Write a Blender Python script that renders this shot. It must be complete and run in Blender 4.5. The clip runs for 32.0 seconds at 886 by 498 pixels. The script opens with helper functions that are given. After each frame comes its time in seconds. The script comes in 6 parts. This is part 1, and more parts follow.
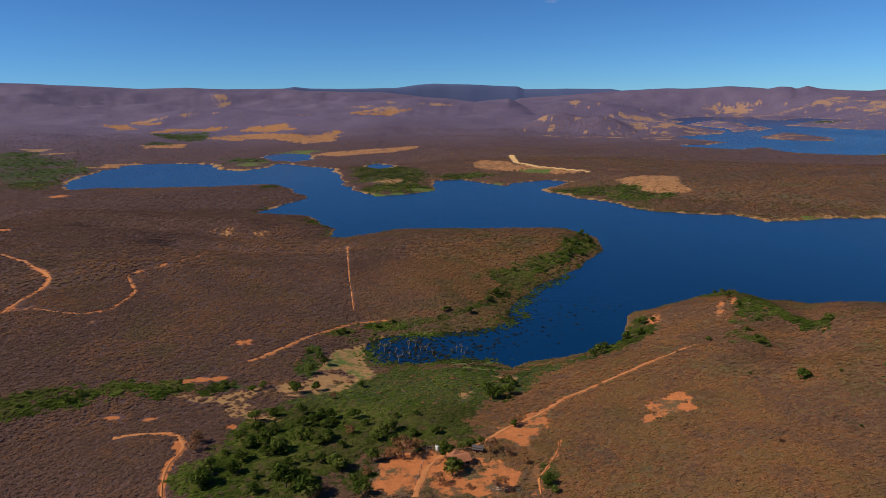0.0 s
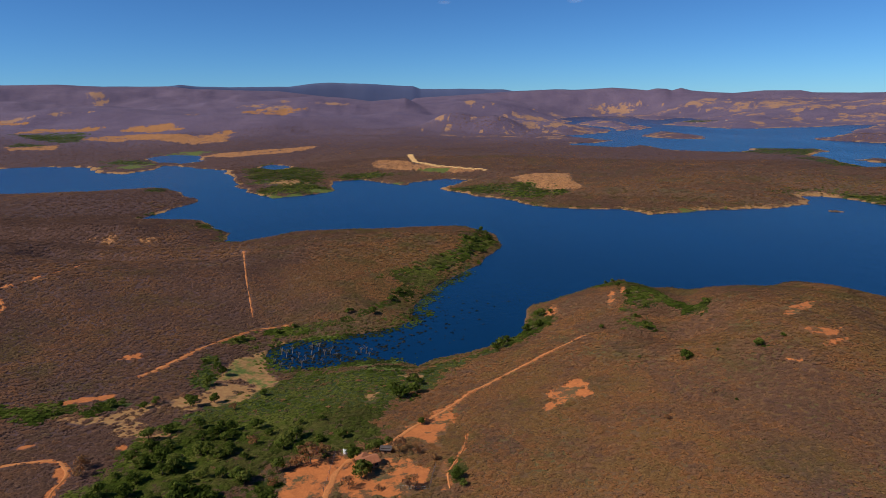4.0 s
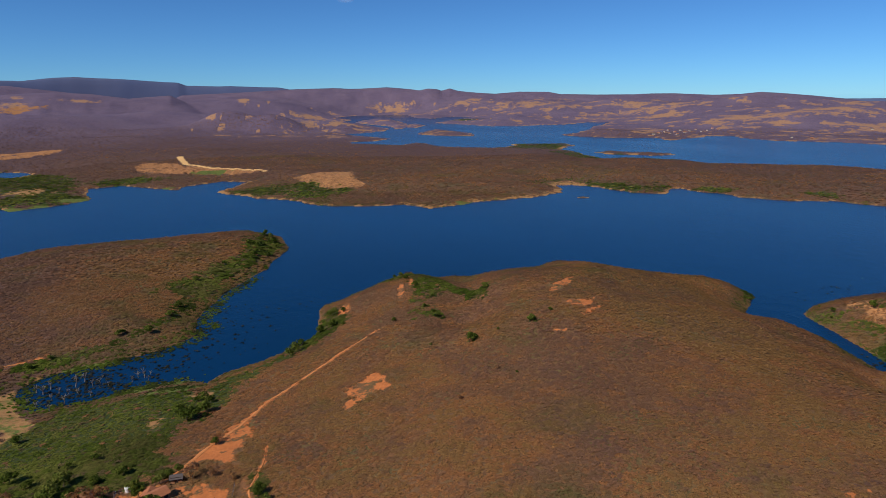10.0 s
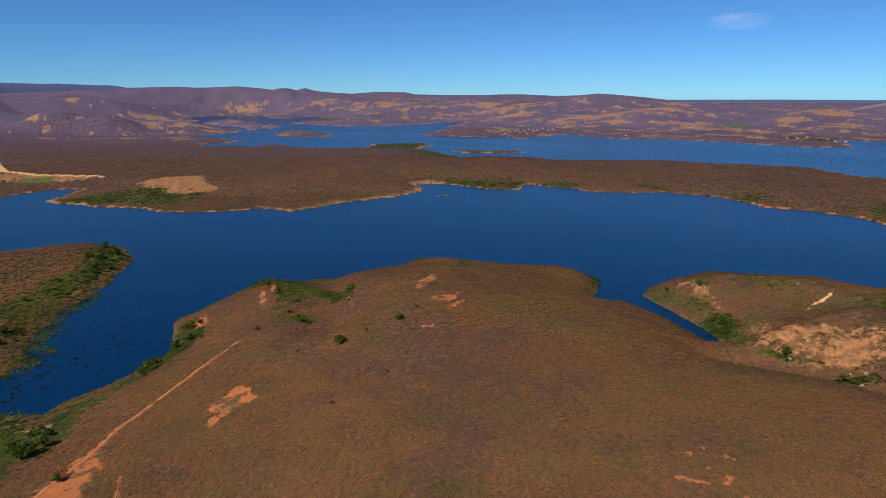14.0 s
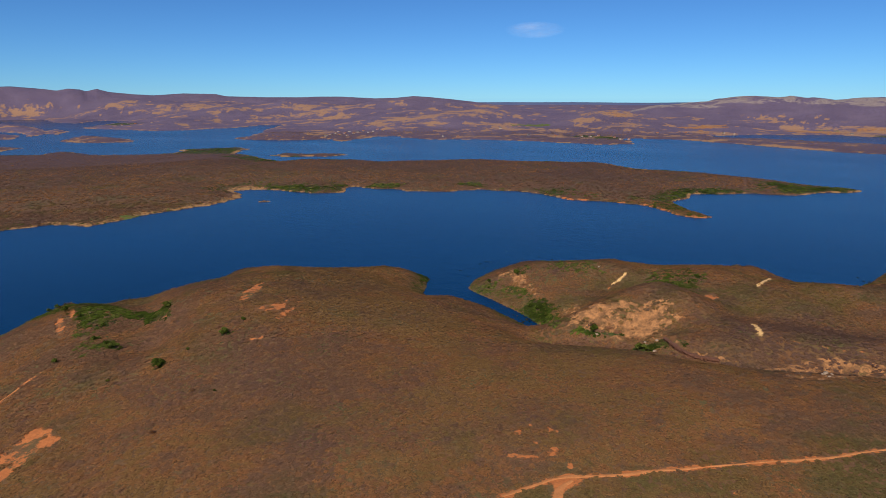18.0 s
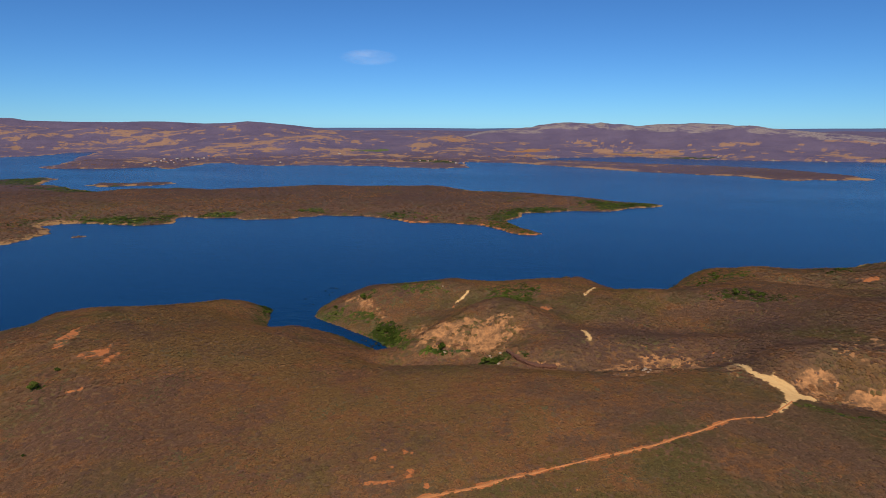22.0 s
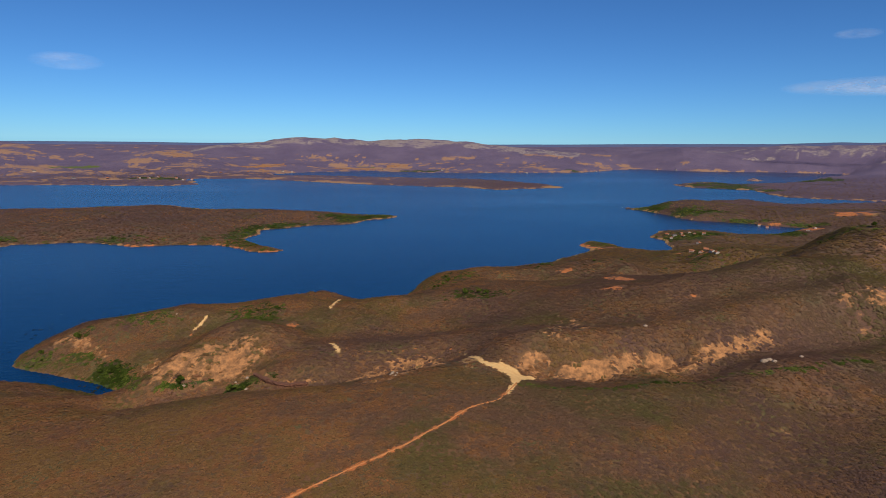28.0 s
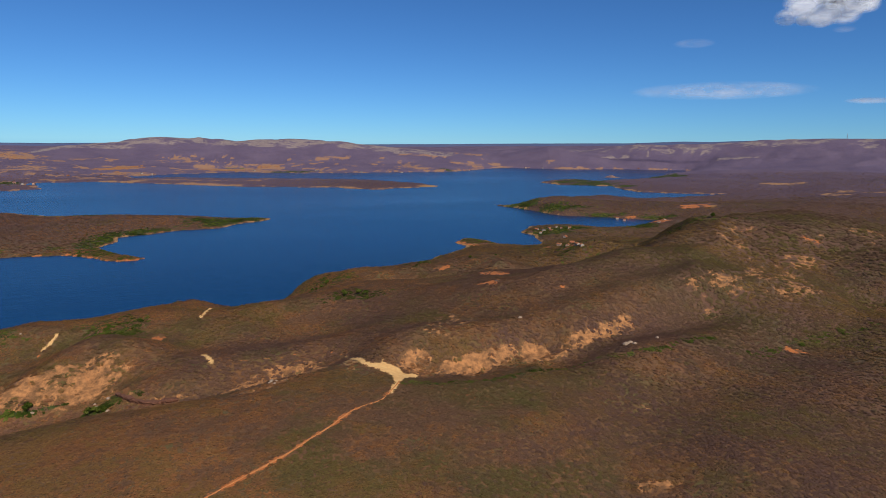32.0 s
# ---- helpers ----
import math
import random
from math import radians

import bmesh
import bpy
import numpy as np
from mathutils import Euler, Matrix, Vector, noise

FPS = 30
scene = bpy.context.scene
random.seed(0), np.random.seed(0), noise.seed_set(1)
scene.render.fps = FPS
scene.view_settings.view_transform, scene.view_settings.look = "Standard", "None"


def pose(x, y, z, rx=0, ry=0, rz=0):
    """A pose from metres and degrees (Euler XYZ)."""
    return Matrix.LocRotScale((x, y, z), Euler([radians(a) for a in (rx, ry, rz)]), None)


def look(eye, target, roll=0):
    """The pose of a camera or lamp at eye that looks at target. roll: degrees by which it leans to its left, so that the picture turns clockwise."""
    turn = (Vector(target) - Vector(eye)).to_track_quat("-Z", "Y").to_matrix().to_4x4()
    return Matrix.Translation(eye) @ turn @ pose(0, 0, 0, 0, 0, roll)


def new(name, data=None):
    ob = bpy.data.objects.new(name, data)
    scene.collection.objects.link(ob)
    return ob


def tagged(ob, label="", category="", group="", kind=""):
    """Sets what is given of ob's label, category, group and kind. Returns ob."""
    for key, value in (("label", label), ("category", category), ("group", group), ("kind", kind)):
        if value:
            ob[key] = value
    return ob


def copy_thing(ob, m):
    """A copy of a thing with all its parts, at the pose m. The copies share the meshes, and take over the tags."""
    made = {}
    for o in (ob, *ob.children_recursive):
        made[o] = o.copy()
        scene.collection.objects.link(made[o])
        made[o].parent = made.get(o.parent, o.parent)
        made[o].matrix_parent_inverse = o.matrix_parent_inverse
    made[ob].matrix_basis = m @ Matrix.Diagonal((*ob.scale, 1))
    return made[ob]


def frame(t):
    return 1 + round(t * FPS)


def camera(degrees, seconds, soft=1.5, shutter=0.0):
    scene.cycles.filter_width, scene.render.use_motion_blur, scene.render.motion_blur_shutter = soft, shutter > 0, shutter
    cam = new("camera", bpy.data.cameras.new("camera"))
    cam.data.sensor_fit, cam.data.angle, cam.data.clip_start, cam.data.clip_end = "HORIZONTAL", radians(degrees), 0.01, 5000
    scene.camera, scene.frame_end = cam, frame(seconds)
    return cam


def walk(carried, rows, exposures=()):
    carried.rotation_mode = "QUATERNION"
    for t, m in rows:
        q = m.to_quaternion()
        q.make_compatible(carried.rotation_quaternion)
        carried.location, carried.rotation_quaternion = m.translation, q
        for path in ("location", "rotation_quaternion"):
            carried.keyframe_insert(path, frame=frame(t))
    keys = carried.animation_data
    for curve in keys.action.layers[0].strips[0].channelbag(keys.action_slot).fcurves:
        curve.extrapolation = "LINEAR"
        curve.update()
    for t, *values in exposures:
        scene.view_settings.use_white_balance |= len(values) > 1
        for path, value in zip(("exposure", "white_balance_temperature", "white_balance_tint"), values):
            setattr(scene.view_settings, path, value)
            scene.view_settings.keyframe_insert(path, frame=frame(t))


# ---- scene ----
# The drone hovers 120 m over the water and pans to its right.
cam = camera(71.1, 32.0, 0.9)
EYE = 120.0
# seconds, heading, pitch, roll
TURNS = [
    (0.0, 0.0, -13.32, 1.19), (0.5, -1.05, -13.35, 1.13), (1.0, -2.12, -13.37, 1.08), (1.5, -3.16, -13.41, 1.06),
    (2.0, -4.2, -13.45, 1.0), (2.5, -5.39, -13.46, 0.98), (4.5, -10.81, -13.57, 0.85), (5.0, -12.54, -13.61, 0.76),
    (5.5, -14.24, -13.63, 0.73), (6.0, -15.94, -13.67, 0.71), (6.5, -17.66, -13.7, 0.7), (7.0, -19.35, -13.72, 0.66),
    (7.5, -20.99, -13.76, 0.61), (8.0, -22.64, -13.78, 0.59), (8.5, -24.28, -13.81, 0.54), (9.0, -25.87, -13.84, 0.48),
    (9.5, -27.46, -13.84, 0.44), (10.0, -29.06, -13.86, 0.42), (10.5, -30.63, -13.87, 0.38), (11.0, -32.23, -13.89, 0.38),
    (11.5, -33.77, -13.89, 0.36), (12.0, -35.35, -13.88, 0.33), (12.5, -36.9, -13.89, 0.28), (13.0, -38.48, -13.86, 0.15),
    (13.5, -40.1, -13.9, 0.16), (14.0, -41.87, -13.91, 0.13), (14.5, -44.09, -13.91, 0.06), (16.5, -52.28, -13.98, -0.07),
    (17.0, -54.26, -13.89, -0.03), (17.5, -56.25, -13.79, -0.04), (18.0, -58.1, -13.72, -0.03), (18.5, -59.6, -13.67, -0.07),
    (19.0, -61.24, -13.58, -0.06), (19.5, -62.86, -13.38, -0.06), (20.0, -64.5, -13.18, -0.07), (20.5, -66.11, -12.97, -0.11),
    (21.0, -68.21, -12.69, -0.16), (21.5, -70.38, -12.16, -0.22), (22.0, -72.67, -11.43, -0.22), (22.5, -74.95, -10.79, -0.27),
    (23.0, -77.25, -10.19, -0.29), (23.5, -79.45, -9.91, -0.32), (24.0, -81.37, -9.91, -0.35), (24.5, -83.28, -9.9, -0.38),
    (25.0, -85.14, -9.89, -0.4), (25.5, -87.03, -9.89, -0.42), (27.5, -94.57, -9.93, -0.57), (28.0, -96.5, -9.92, -0.66),
    (28.5, -98.43, -9.91, -0.62), (29.0, -100.37, -9.9, -0.62), (29.5, -102.3, -9.9, -0.67), (30.0, -103.99, -9.89, -0.67),
    (30.5, -105.09, -9.87, -0.66), (31.0, -106.1, -9.84, -0.61), (31.5, -107.13, -9.83, -0.57), (32.0, -107.91, -9.82, -0.59),
]
walk(cam, [(t, pose(0, 0, EYE, 90 + pitch, roll, yaw)) for t, yaw, pitch, roll in TURNS], [(0.0, 0.0), (18.0, 0.0), (25.0, -0.08), (32.0, -0.08)])

# ---- world and sun ----
SUN_AZ, SUN_UP = 102.0, 42.0  # degrees to the left of the first heading, degrees above the horizon
world = bpy.data.worlds.new("world")
scene.world = world
world.use_nodes = True
wn = world.node_tree.nodes
sky = wn.new("ShaderNodeTexSky")
sky.sky_type = "NISHITA"
sky.sun_disc = False
sky.sun_elevation = radians(SUN_UP)
sky.sun_rotation = radians(-SUN_AZ)
sky.altitude = 300
sky.air_density, sky.dust_density, sky.ozone_density = 0.7, 0.0, 2.5
deep = wn.new("ShaderNodeMix")  # a deep, dry-season blue
deep.data_type, deep.blend_type = "RGBA", "MULTIPLY"
deep.inputs[0].default_value = 1.0
deep.inputs[7].default_value = (0.33, 0.65, 1.0, 1)
world.node_tree.links.new(sky.outputs[0], deep.inputs[6])
world.node_tree.links.new(deep.outputs[2], wn["Background"].inputs["Color"])
wn["Background"].inputs["Strength"].default_value = 0.095

sun = new("sun", bpy.data.lights.new("sun", "SUN"))
sun.data.energy, sun.data.angle, sun.data.color = 3.8, radians(0.53), (1.0, 0.94, 0.85)
_a, _e = radians(SUN_AZ), radians(SUN_UP)
SUN_DIR = Vector((-math.sin(_a) * math.cos(_e), math.cos(_a) * math.cos(_e), math.sin(_e)))
sun.matrix_world = look(SUN_DIR * 900, (0, 0, 0))

# ---- materials ----
def material(name, rough=0.9):
    m = bpy.data.materials.new(name)
    m.use_nodes = True
    b = m.node_tree.nodes["Principled BSDF"]
    b.inputs["Roughness"].default_value = rough
    b.inputs["Specular IOR Level"].default_value = 0.15
    return m, m.node_tree.nodes, m.node_tree.links, b


def mixed(nodes, links, factor, a, b, how="MIX"):
    """A colour mix; each of the three may be a socket or a value."""
    n = nodes.new("ShaderNodeMix")
    n.data_type, n.blend_type = "RGBA", how
    for socket, value in ((n.inputs[0], factor), (n.inputs[6], a), (n.inputs[7], b)):
        if isinstance(value, bpy.types.NodeSocket):
            links.new(value, socket)
        elif isinstance(value, (int, float)):
            socket.default_value = value
        else:
            socket.default_value = (*value, 1)
    return n.outputs[2]


def maths(nodes, links, how, a, b=0.0, c=0.0, clamp=False):
    n = nodes.new("ShaderNodeMath")
    n.operation, n.use_clamp = how, clamp
    for socket, value in zip(n.inputs, (a, b, c)):
        if isinstance(value, bpy.types.NodeSocket):
            links.new(value, socket)
        else:
            socket.default_value = value
    return n.outputs[0]


def grain(nodes, links, size, detail=4.0, rough=0.55, stretch=None):
    """Noise in metres of the world, from 0 to 1."""
    geo = nodes.new("ShaderNodeNewGeometry")
    n = nodes.new("ShaderNodeTexNoise")
    n.inputs["Scale"].default_value = 1.0 / size
    n.inputs["Detail"].default_value = detail
    n.inputs["Roughness"].default_value = rough
    where = geo.outputs["Position"]
    if stretch:
        s = nodes.new("ShaderNodeVectorMath")
        s.operation = "MULTIPLY"
        s.inputs[1].default_value = stretch
        links.new(where, s.inputs[0])
        where = s.outputs[0]
    links.new(where, n.inputs["Vector"])
    return n.outputs["Fac"]


def ramp(nodes, links, value, lo, hi):
    n = nodes.new("ShaderNodeMapRange")
    n.inputs[1].default_value, n.inputs[2].default_value = lo, hi
    n.clamp = True
    links.new(value, n.inputs[0])
    return n.outputs[0]


def bumped(nodes, links, b, value, strength, distance):
    n = nodes.new("ShaderNodeBump")
    n.inputs["Strength"].default_value, n.inputs["Distance"].default_value = strength, distance
    links.new(value, n.inputs["Height"])
    links.new(n.outputs[0], b.inputs["Normal"])


def plain(name, colour, rough=0.85, spread=0.25, size=1.2, metal=0.0):
    """A matt surface with stains at two scales."""
    m, n, l, b = material(name, rough)
    b.inputs["Metallic"].default_value = metal
    v = maths(n, l, "MULTIPLY_ADD", grain(n, l, size, 5), 0.6, maths(n, l, "MULTIPLY", grain(n, l, size * 0.15, 3), 0.4))
    k = ramp(n, l, v, 0.3, 0.7)
    l.new(mixed(n, l, k, [c * (1 - spread) for c in colour], [min(1, c * (1 + spread)) for c in colour]), b.inputs["Base Color"])
    bumped(n, l, b, v, 0.3, 0.03)
    return m


def ground_material():
    m, n, l, b = material("dry_ground", 0.95)
    one, two, three = (n.new("ShaderNodeAttribute") for _ in range(3))
    one.attribute_name, two.attribute_name, three.attribute_name = "cover", "cover_more", "far_land"
    s1, s2 = n.new("ShaderNodeSeparateColor"), n.new("ShaderNodeSeparateColor")
    l.new(one.outputs["Color"], s1.inputs[0])
    l.new(two.outputs["Color"], s2.inputs[0])
    big, mid, fine = grain(n, l, 110, 4), grain(n, l, 14, 5, 0.6), grain(n, l, 2.4, 5, 0.65)
    clump = grain(n, l, 5.0, 3, 0.7)
    # brown litter and leafless twigs, with redder and greener stretches
    c = mixed(n, l, ramp(n, l, big, 0.38, 0.62), (0.186, 0.092, 0.037), (0.152, 0.082, 0.039))
    c = mixed(n, l, ramp(n, l, grain(n, l, 24, 5, 0.62), 0.48, 0.62), c, (0.126, 0.102, 0.035))
    c = mixed(n, l, ramp(n, l, grain(n, l, 31, 4, 0.6), 0.54, 0.66), c, (0.215, 0.092, 0.036))
    c = mixed(n, l, ramp(n, l, maths(n, l, "MULTIPLY_ADD", big, 0.5, maths(n, l, "MULTIPLY", mid, 0.5)), 0.52, 0.66), c, (0.200, 0.092, 0.039))
    # grey leafless woodland, with violet distance haze put into its colour
    hazy_wood = mixed(n, l, ramp(n, l, mid, 0.35, 0.65), (0.086, 0.046, 0.046), (0.116, 0.063, 0.063))
    hazy_wood = mixed(n, l, ramp(n, l, big, 0.40, 0.64), hazy_wood, (0.088, 0.052, 0.060))
    c = mixed(n, l, s2.outputs[2], c, hazy_wood)
    # far hills: bluish-violet haze painted into the base colour
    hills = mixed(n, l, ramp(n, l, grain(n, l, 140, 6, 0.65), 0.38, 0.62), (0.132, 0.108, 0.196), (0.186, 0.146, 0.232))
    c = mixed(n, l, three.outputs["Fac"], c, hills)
    # dark flecks stand in for shade between clumps, strongest in far woodland
    c = mixed(n, l, maths(n, l, "MULTIPLY", ramp(n, l, fine, 0.44, 0.64), 0.5), c, mixed(n, l, 0.55, c, (0.035, 0.024, 0.016)))
    c = mixed(n, l, maths(n, l, "MULTIPLY", maths(n, l, "MULTIPLY_ADD", s2.outputs[2], 0.7, 0.15), ramp(n, l, clump, 0.46, 0.62)), c, mixed(n, l, 0.5, c, (0.03, 0.022, 0.016)))

    tiny = grain(n, l, 0.7, 3, 0.7)
    c = mixed(n, l, maths(n, l, "MULTIPLY", ramp(n, l, tiny, 0.42, 0.62), 0.45), c, mixed(n, l, 0.5, c, (0.36, 0.185, 0.080)))
    ragged = maths(n, l, "MULTIPLY_ADD", grain(n, l, 8, 6, 0.7), 0.65, maths(n, l, "MULTIPLY", grain(n, l, 2.6, 4, 0.7), 0.35))
    coarse = maths(n, l, "MULTIPLY_ADD", grain(n, l, 60, 6, 0.7, (1.0, 0.7, 1.0)), 0.7, maths(n, l, "MULTIPLY", mid, 0.3))
    ragged = maths(n, l, "ADD", maths(n, l, "MULTIPLY", s2.outputs[2], coarse), maths(n, l, "MULTIPLY", maths(n, l, "SUBTRACT", 1.0, s2.outputs[2]), ragged))

    def cover(c, mask, lo, hi, colour, other, width=0.16, tear=6.0):
        torn = maths(n, l, "MULTIPLY", maths(n, l, "MULTIPLY_ADD", ragged, tear, -0.5 * tear), maths(n, l, "MULTIPLY", mask, 3.0, clamp=True))
        edge = maths(n, l, "ADD", mask, torn)
        return mixed(n, l, ramp(n, l, edge, 0.5 - width, 0.5 + width), c, mixed(n, l, ramp(n, l, fine, lo, hi), colour, other))

    c = cover(c, one.outputs["Alpha"], 0.35, 0.65, (0.036, 0.052, 0.014), (0.075, 0.085, 0.022))
    c = cover(c, s1.outputs[2], 0.38, 0.62, (0.54, 0.240, 0.088), (0.25, 0.120, 0.050))
    sand = mixed(n, l, three.outputs["Fac"], (0.45, 0.25, 0.095), (0.47, 0.275, 0.165))
    c = cover(c, s1.outputs[1], 0.3, 0.7, sand, mixed(n, l, three.outputs["Fac"], (0.33, 0.155, 0.058), (0.27, 0.130, 0.080)))
    c = cover(c, s2.outputs[1], 0.35, 0.6, (0.47, 0.38, 0.33), (0.16, 0.105, 0.10), 0.16, 7.5)
    c = cover(c, s2.outputs[0], 0.35, 0.65, (0.150, 0.180, 0.035), (0.100, 0.115, 0.028))
    c = cover(c, s1.outputs[0], 0.3, 0.7, (0.62, 0.20, 0.058), (0.46, 0.145, 0.045))
    c = cover(c, two.outputs["Alpha"], 0.3, 0.7, (0.90, 0.55, 0.21), (0.78, 0.42, 0.15), 0.3, 1.5)
    l.new(c, b.inputs["Base Color"])
    rough = maths(n, l, "MULTIPLY_ADD", clump, 1.0, maths(n, l, "MULTIPLY", fine, 0.5))
    bumped(n, l, b, rough, 0.5, 0.9)
    return m


def water_material():
    m, n, l, b = material("lake_water", 0.16)
    b.inputs["Specular IOR Level"].default_value = 0.23
    b.inputs["IOR"].default_value = 1.33
    wide = grain(n, l, 260, 4, 0.6, (1.0, 0.35, 1.0))
    l.new(mixed(n, l, ramp(n, l, wide, 0.35, 0.65), (0.0012, 0.025, 0.074), (0.0016, 0.037, 0.112)), b.inputs["Base Color"])
    l.new(maths(n, l, "MULTIPLY_ADD", wide, 0.14, 0.16), b.inputs["Roughness"])
    ripple = maths(n, l, "MULTIPLY_ADD", grain(n, l, 1.6, 3, 0.6), 0.3, grain(n, l, 9, 3, 0.6, (1.0, 0.5, 1.0)))
    bumped(n, l, b, ripple, 0.22, 0.9)
    return m


def leaf_material(name, a, b_, c, dry=0.0):
    """Foliage: each plant has its own shade between the colours, each tuft a little of its own."""
    m, n, l, b = material(name, 0.8)
    at = n.new("ShaderNodeAttribute")
    at.attribute_name = "shade"
    s = n.new("ShaderNodeSeparateColor")
    l.new(at.outputs["Color"], s.inputs[0])
    geo = n.new("ShaderNodeNewGeometry")
    k = mixed(n, l, ramp(n, l, s.outputs[0], 0.0, 0.55), a, b_)
    k = mixed(n, l, ramp(n, l, s.outputs[0], 0.55, 1.0), k, c)
    k = mixed(n, l, s.outputs[1], k, (0.180, 0.148, 0.050))
    k = mixed(n, l, s.outputs[2], k, (0.205, 0.115, 0.084))
    tone = maths(n, l, "MULTIPLY_ADD", geo.outputs["Random Per Island"], 0.36, 0.82)
    comb = n.new("ShaderNodeCombineColor")
    for i in range(3):
        l.new(tone, comb.inputs[i])
    k = mixed(n, l, 1.0, k, comb.outputs[0], "MULTIPLY")
    # thin twigs and leaves let half of the light through
    d, t, both = n.new("ShaderNodeBsdfDiffuse"), n.new("ShaderNodeBsdfTranslucent"), n.new("ShaderNodeMixShader")
    l.new(k, d.inputs[0])
    l.new(k, t.inputs[0])
    both.inputs[0].default_value = 0.38
    l.new(d.outputs[0], both.inputs[1])
    l.new(t.outputs[0], both.inputs[2])
    l.new(both.outputs[0], n["Material Output"].inputs[0])
    n.remove(b)
    return m


MAT_GROUND = ground_material()
MAT_WATER = water_material()
MAT_SCRUB = leaf_material("dry_twigs", (0.255, 0.140, 0.082), (0.400, 0.178, 0.070), (0.340, 0.186, 0.070))
MAT_GREEN = leaf_material("green_leaves", (0.050, 0.070, 0.012), (0.112, 0.146, 0.022), (0.205, 0.212, 0.045))
MAT_TRACK = plain("worn_earth", (0.58, 0.215, 0.070), 0.95, 0.28, 2.5)
MAT_BARK = plain("bark", (0.115, 0.082, 0.060), 0.9, 0.35, 0.4)
MAT_DEAD = plain("bleached_wood", (0.24, 0.20, 0.17), 0.85, 0.25, 0.5)
MAT_WALL = plain("limewashed_wall", (0.46, 0.38, 0.30), 0.9, 0.15, 1.5)
MAT_CLAY = plain("clay_wall", (0.46, 0.22, 0.11), 0.95, 0.2, 1.2)
MAT_TILE = plain("clay_tiles", (0.42, 0.16, 0.075), 0.85, 0.3, 0.7)
MAT_SHEET = plain("grey_roof_sheet", (0.13, 0.105, 0.095), 0.7, 0.25, 1.0)
MAT_DOOR = plain("dark_wood", (0.055, 0.036, 0.025), 0.7, 0.3, 0.5)
MAT_GLASS = plain("window_dark", (0.03, 0.035, 0.04), 0.15, 0.1, 1.0)
MAT_POST = plain("fence_wood", (0.20, 0.14, 0.10), 0.9, 0.3, 0.3)
MAT_TANK = plain("white_plastic", (0.78, 0.78, 0.76), 0.45, 0.06, 0.8)
MAT_STONE = plain("pale_stone", (0.36, 0.25, 0.165), 0.9, 0.3, 0.6)
MAT_STEEL = plain("galvanised_steel", (0.40, 0.41, 0.43), 0.5, 0.15, 0.5, 0.6)


def part(name, bm, mat, parent=None, label=""):
    """One mesh object from a bmesh, under a thing or a part."""
    mesh = bpy.data.meshes.new(name)
    bm.to_mesh(mesh)
    bm.free()
    mesh.materials.append(mat)
    ob = new(name, mesh)
    if parent:
        ob.parent = parent
    return tagged(ob, label)

# ---- the plan: shorelines in metres, x to the right of the first heading, y ahead ----
NEAR_LEFT = [
    (-586, 946), (-536, 964), (-465, 960), (-356, 956), (-283, 971), (-250, 952), (-180, 811), (-199, 749), (-223, 708), (-155, 675),
    (-111, 604), (-110, 565), (-92, 559), (-49, 590), (6, 589), (61, 591), (114, 580), (131, 543), (129, 496), (115, 461),
    (83, 420), (57, 388), (38, 351), (33, 327), (15, 315), (-10, 312), (-31, 308), (-41, 298), (-42, 287), (-35, 272),
    (-19, 270), (7, 276), (23, 273), (31, 264), (40, 271), (56, 277), (74, 286), (90, 300), (94, 313), (103, 333),
]
NEAR_HILL = [
    (105, 337), (114, 340), (128, 348), (155, 361), (182, 379), (184, 347), (198, 346), (207, 336), (220, 334), (232, 319),
    (281, 350), (285, 305), (300, 277), (339, 259), (343, 239), (338, 221), (322, 212), (306, 204), (298, 191), (309, 175),
    (304, 155), (294, 136), (287, 123), (295, 122), (314, 147), (327, 173), (337, 188), (356, 193), (380, 188), (403, 185),
    (403, 167), (419, 147), (446, 121), (430, 93), (444, 57),
]
NEAR_RIGHT = [
    (495, 53), (460, 31), (433, 1), (486, -32), (516, -44), (552, -54), (544, -78), (556, -114), (565, -141), (590, -173),
    (623, -202), (643, -223), (665, -247), (705, -244), (723, -267), (707, -286), (670, -292), (660, -310), (656, -332), (704, -351),
    (762, -363), (806, -391), (810, -453), (771, -486), (768, -522), (793, -578), (824, -626), (872, -581), (920, -513), (1023, -490),
    (1124, -460), (1087, -508), (1175, -654), (1251, -784), (1142, -813), (1186, -983), (1221, -1127), (1275, -1022), (1340, -954), (1453, -971),
    (1534, -1006), (1600, -889), (1729, -872), (1850, -1027), (1751, -1094), (1816, -1267), (2017, -1649),
]
FAR_SHORE = [
    (2412, -1971), (2550, -1713), (2573, -1426), (2773, -1200), (2416, -821), (2385, -668), (2364, -438), (2345, -225), (2454, 13), (2319, 234),
    (2196, 346),
]
STRIP = [
    (1917, 342), (1822, 185), (1683, -3), (1664, -115), (1602, -238), (1531, -312), (1572, -410), (1618, -509), (1764, -477), (1912, -390),
    (1995, -226), (2058, 12), (2116, 214), (2099, 307),
]
FAR_SHORE2 = [
    (1938, 422), (1916, 542), (1688, 452), (1618, 533), (1634, 636), (1643, 761), (1625, 892), (1556, 1013), (1584, 1124), (1641, 1198),
    (1582, 1242), (1450, 1198), (1337, 1158), (1404, 1280), (1322, 1323), (1259, 1435), (1262, 1528), (1413, 1596), (1675, 1845), (1899, 2007),
    (2025, 2115), (1985, 2183), (1744, 2079), (1627, 2098), (1492, 2081), (1417, 2134),
]
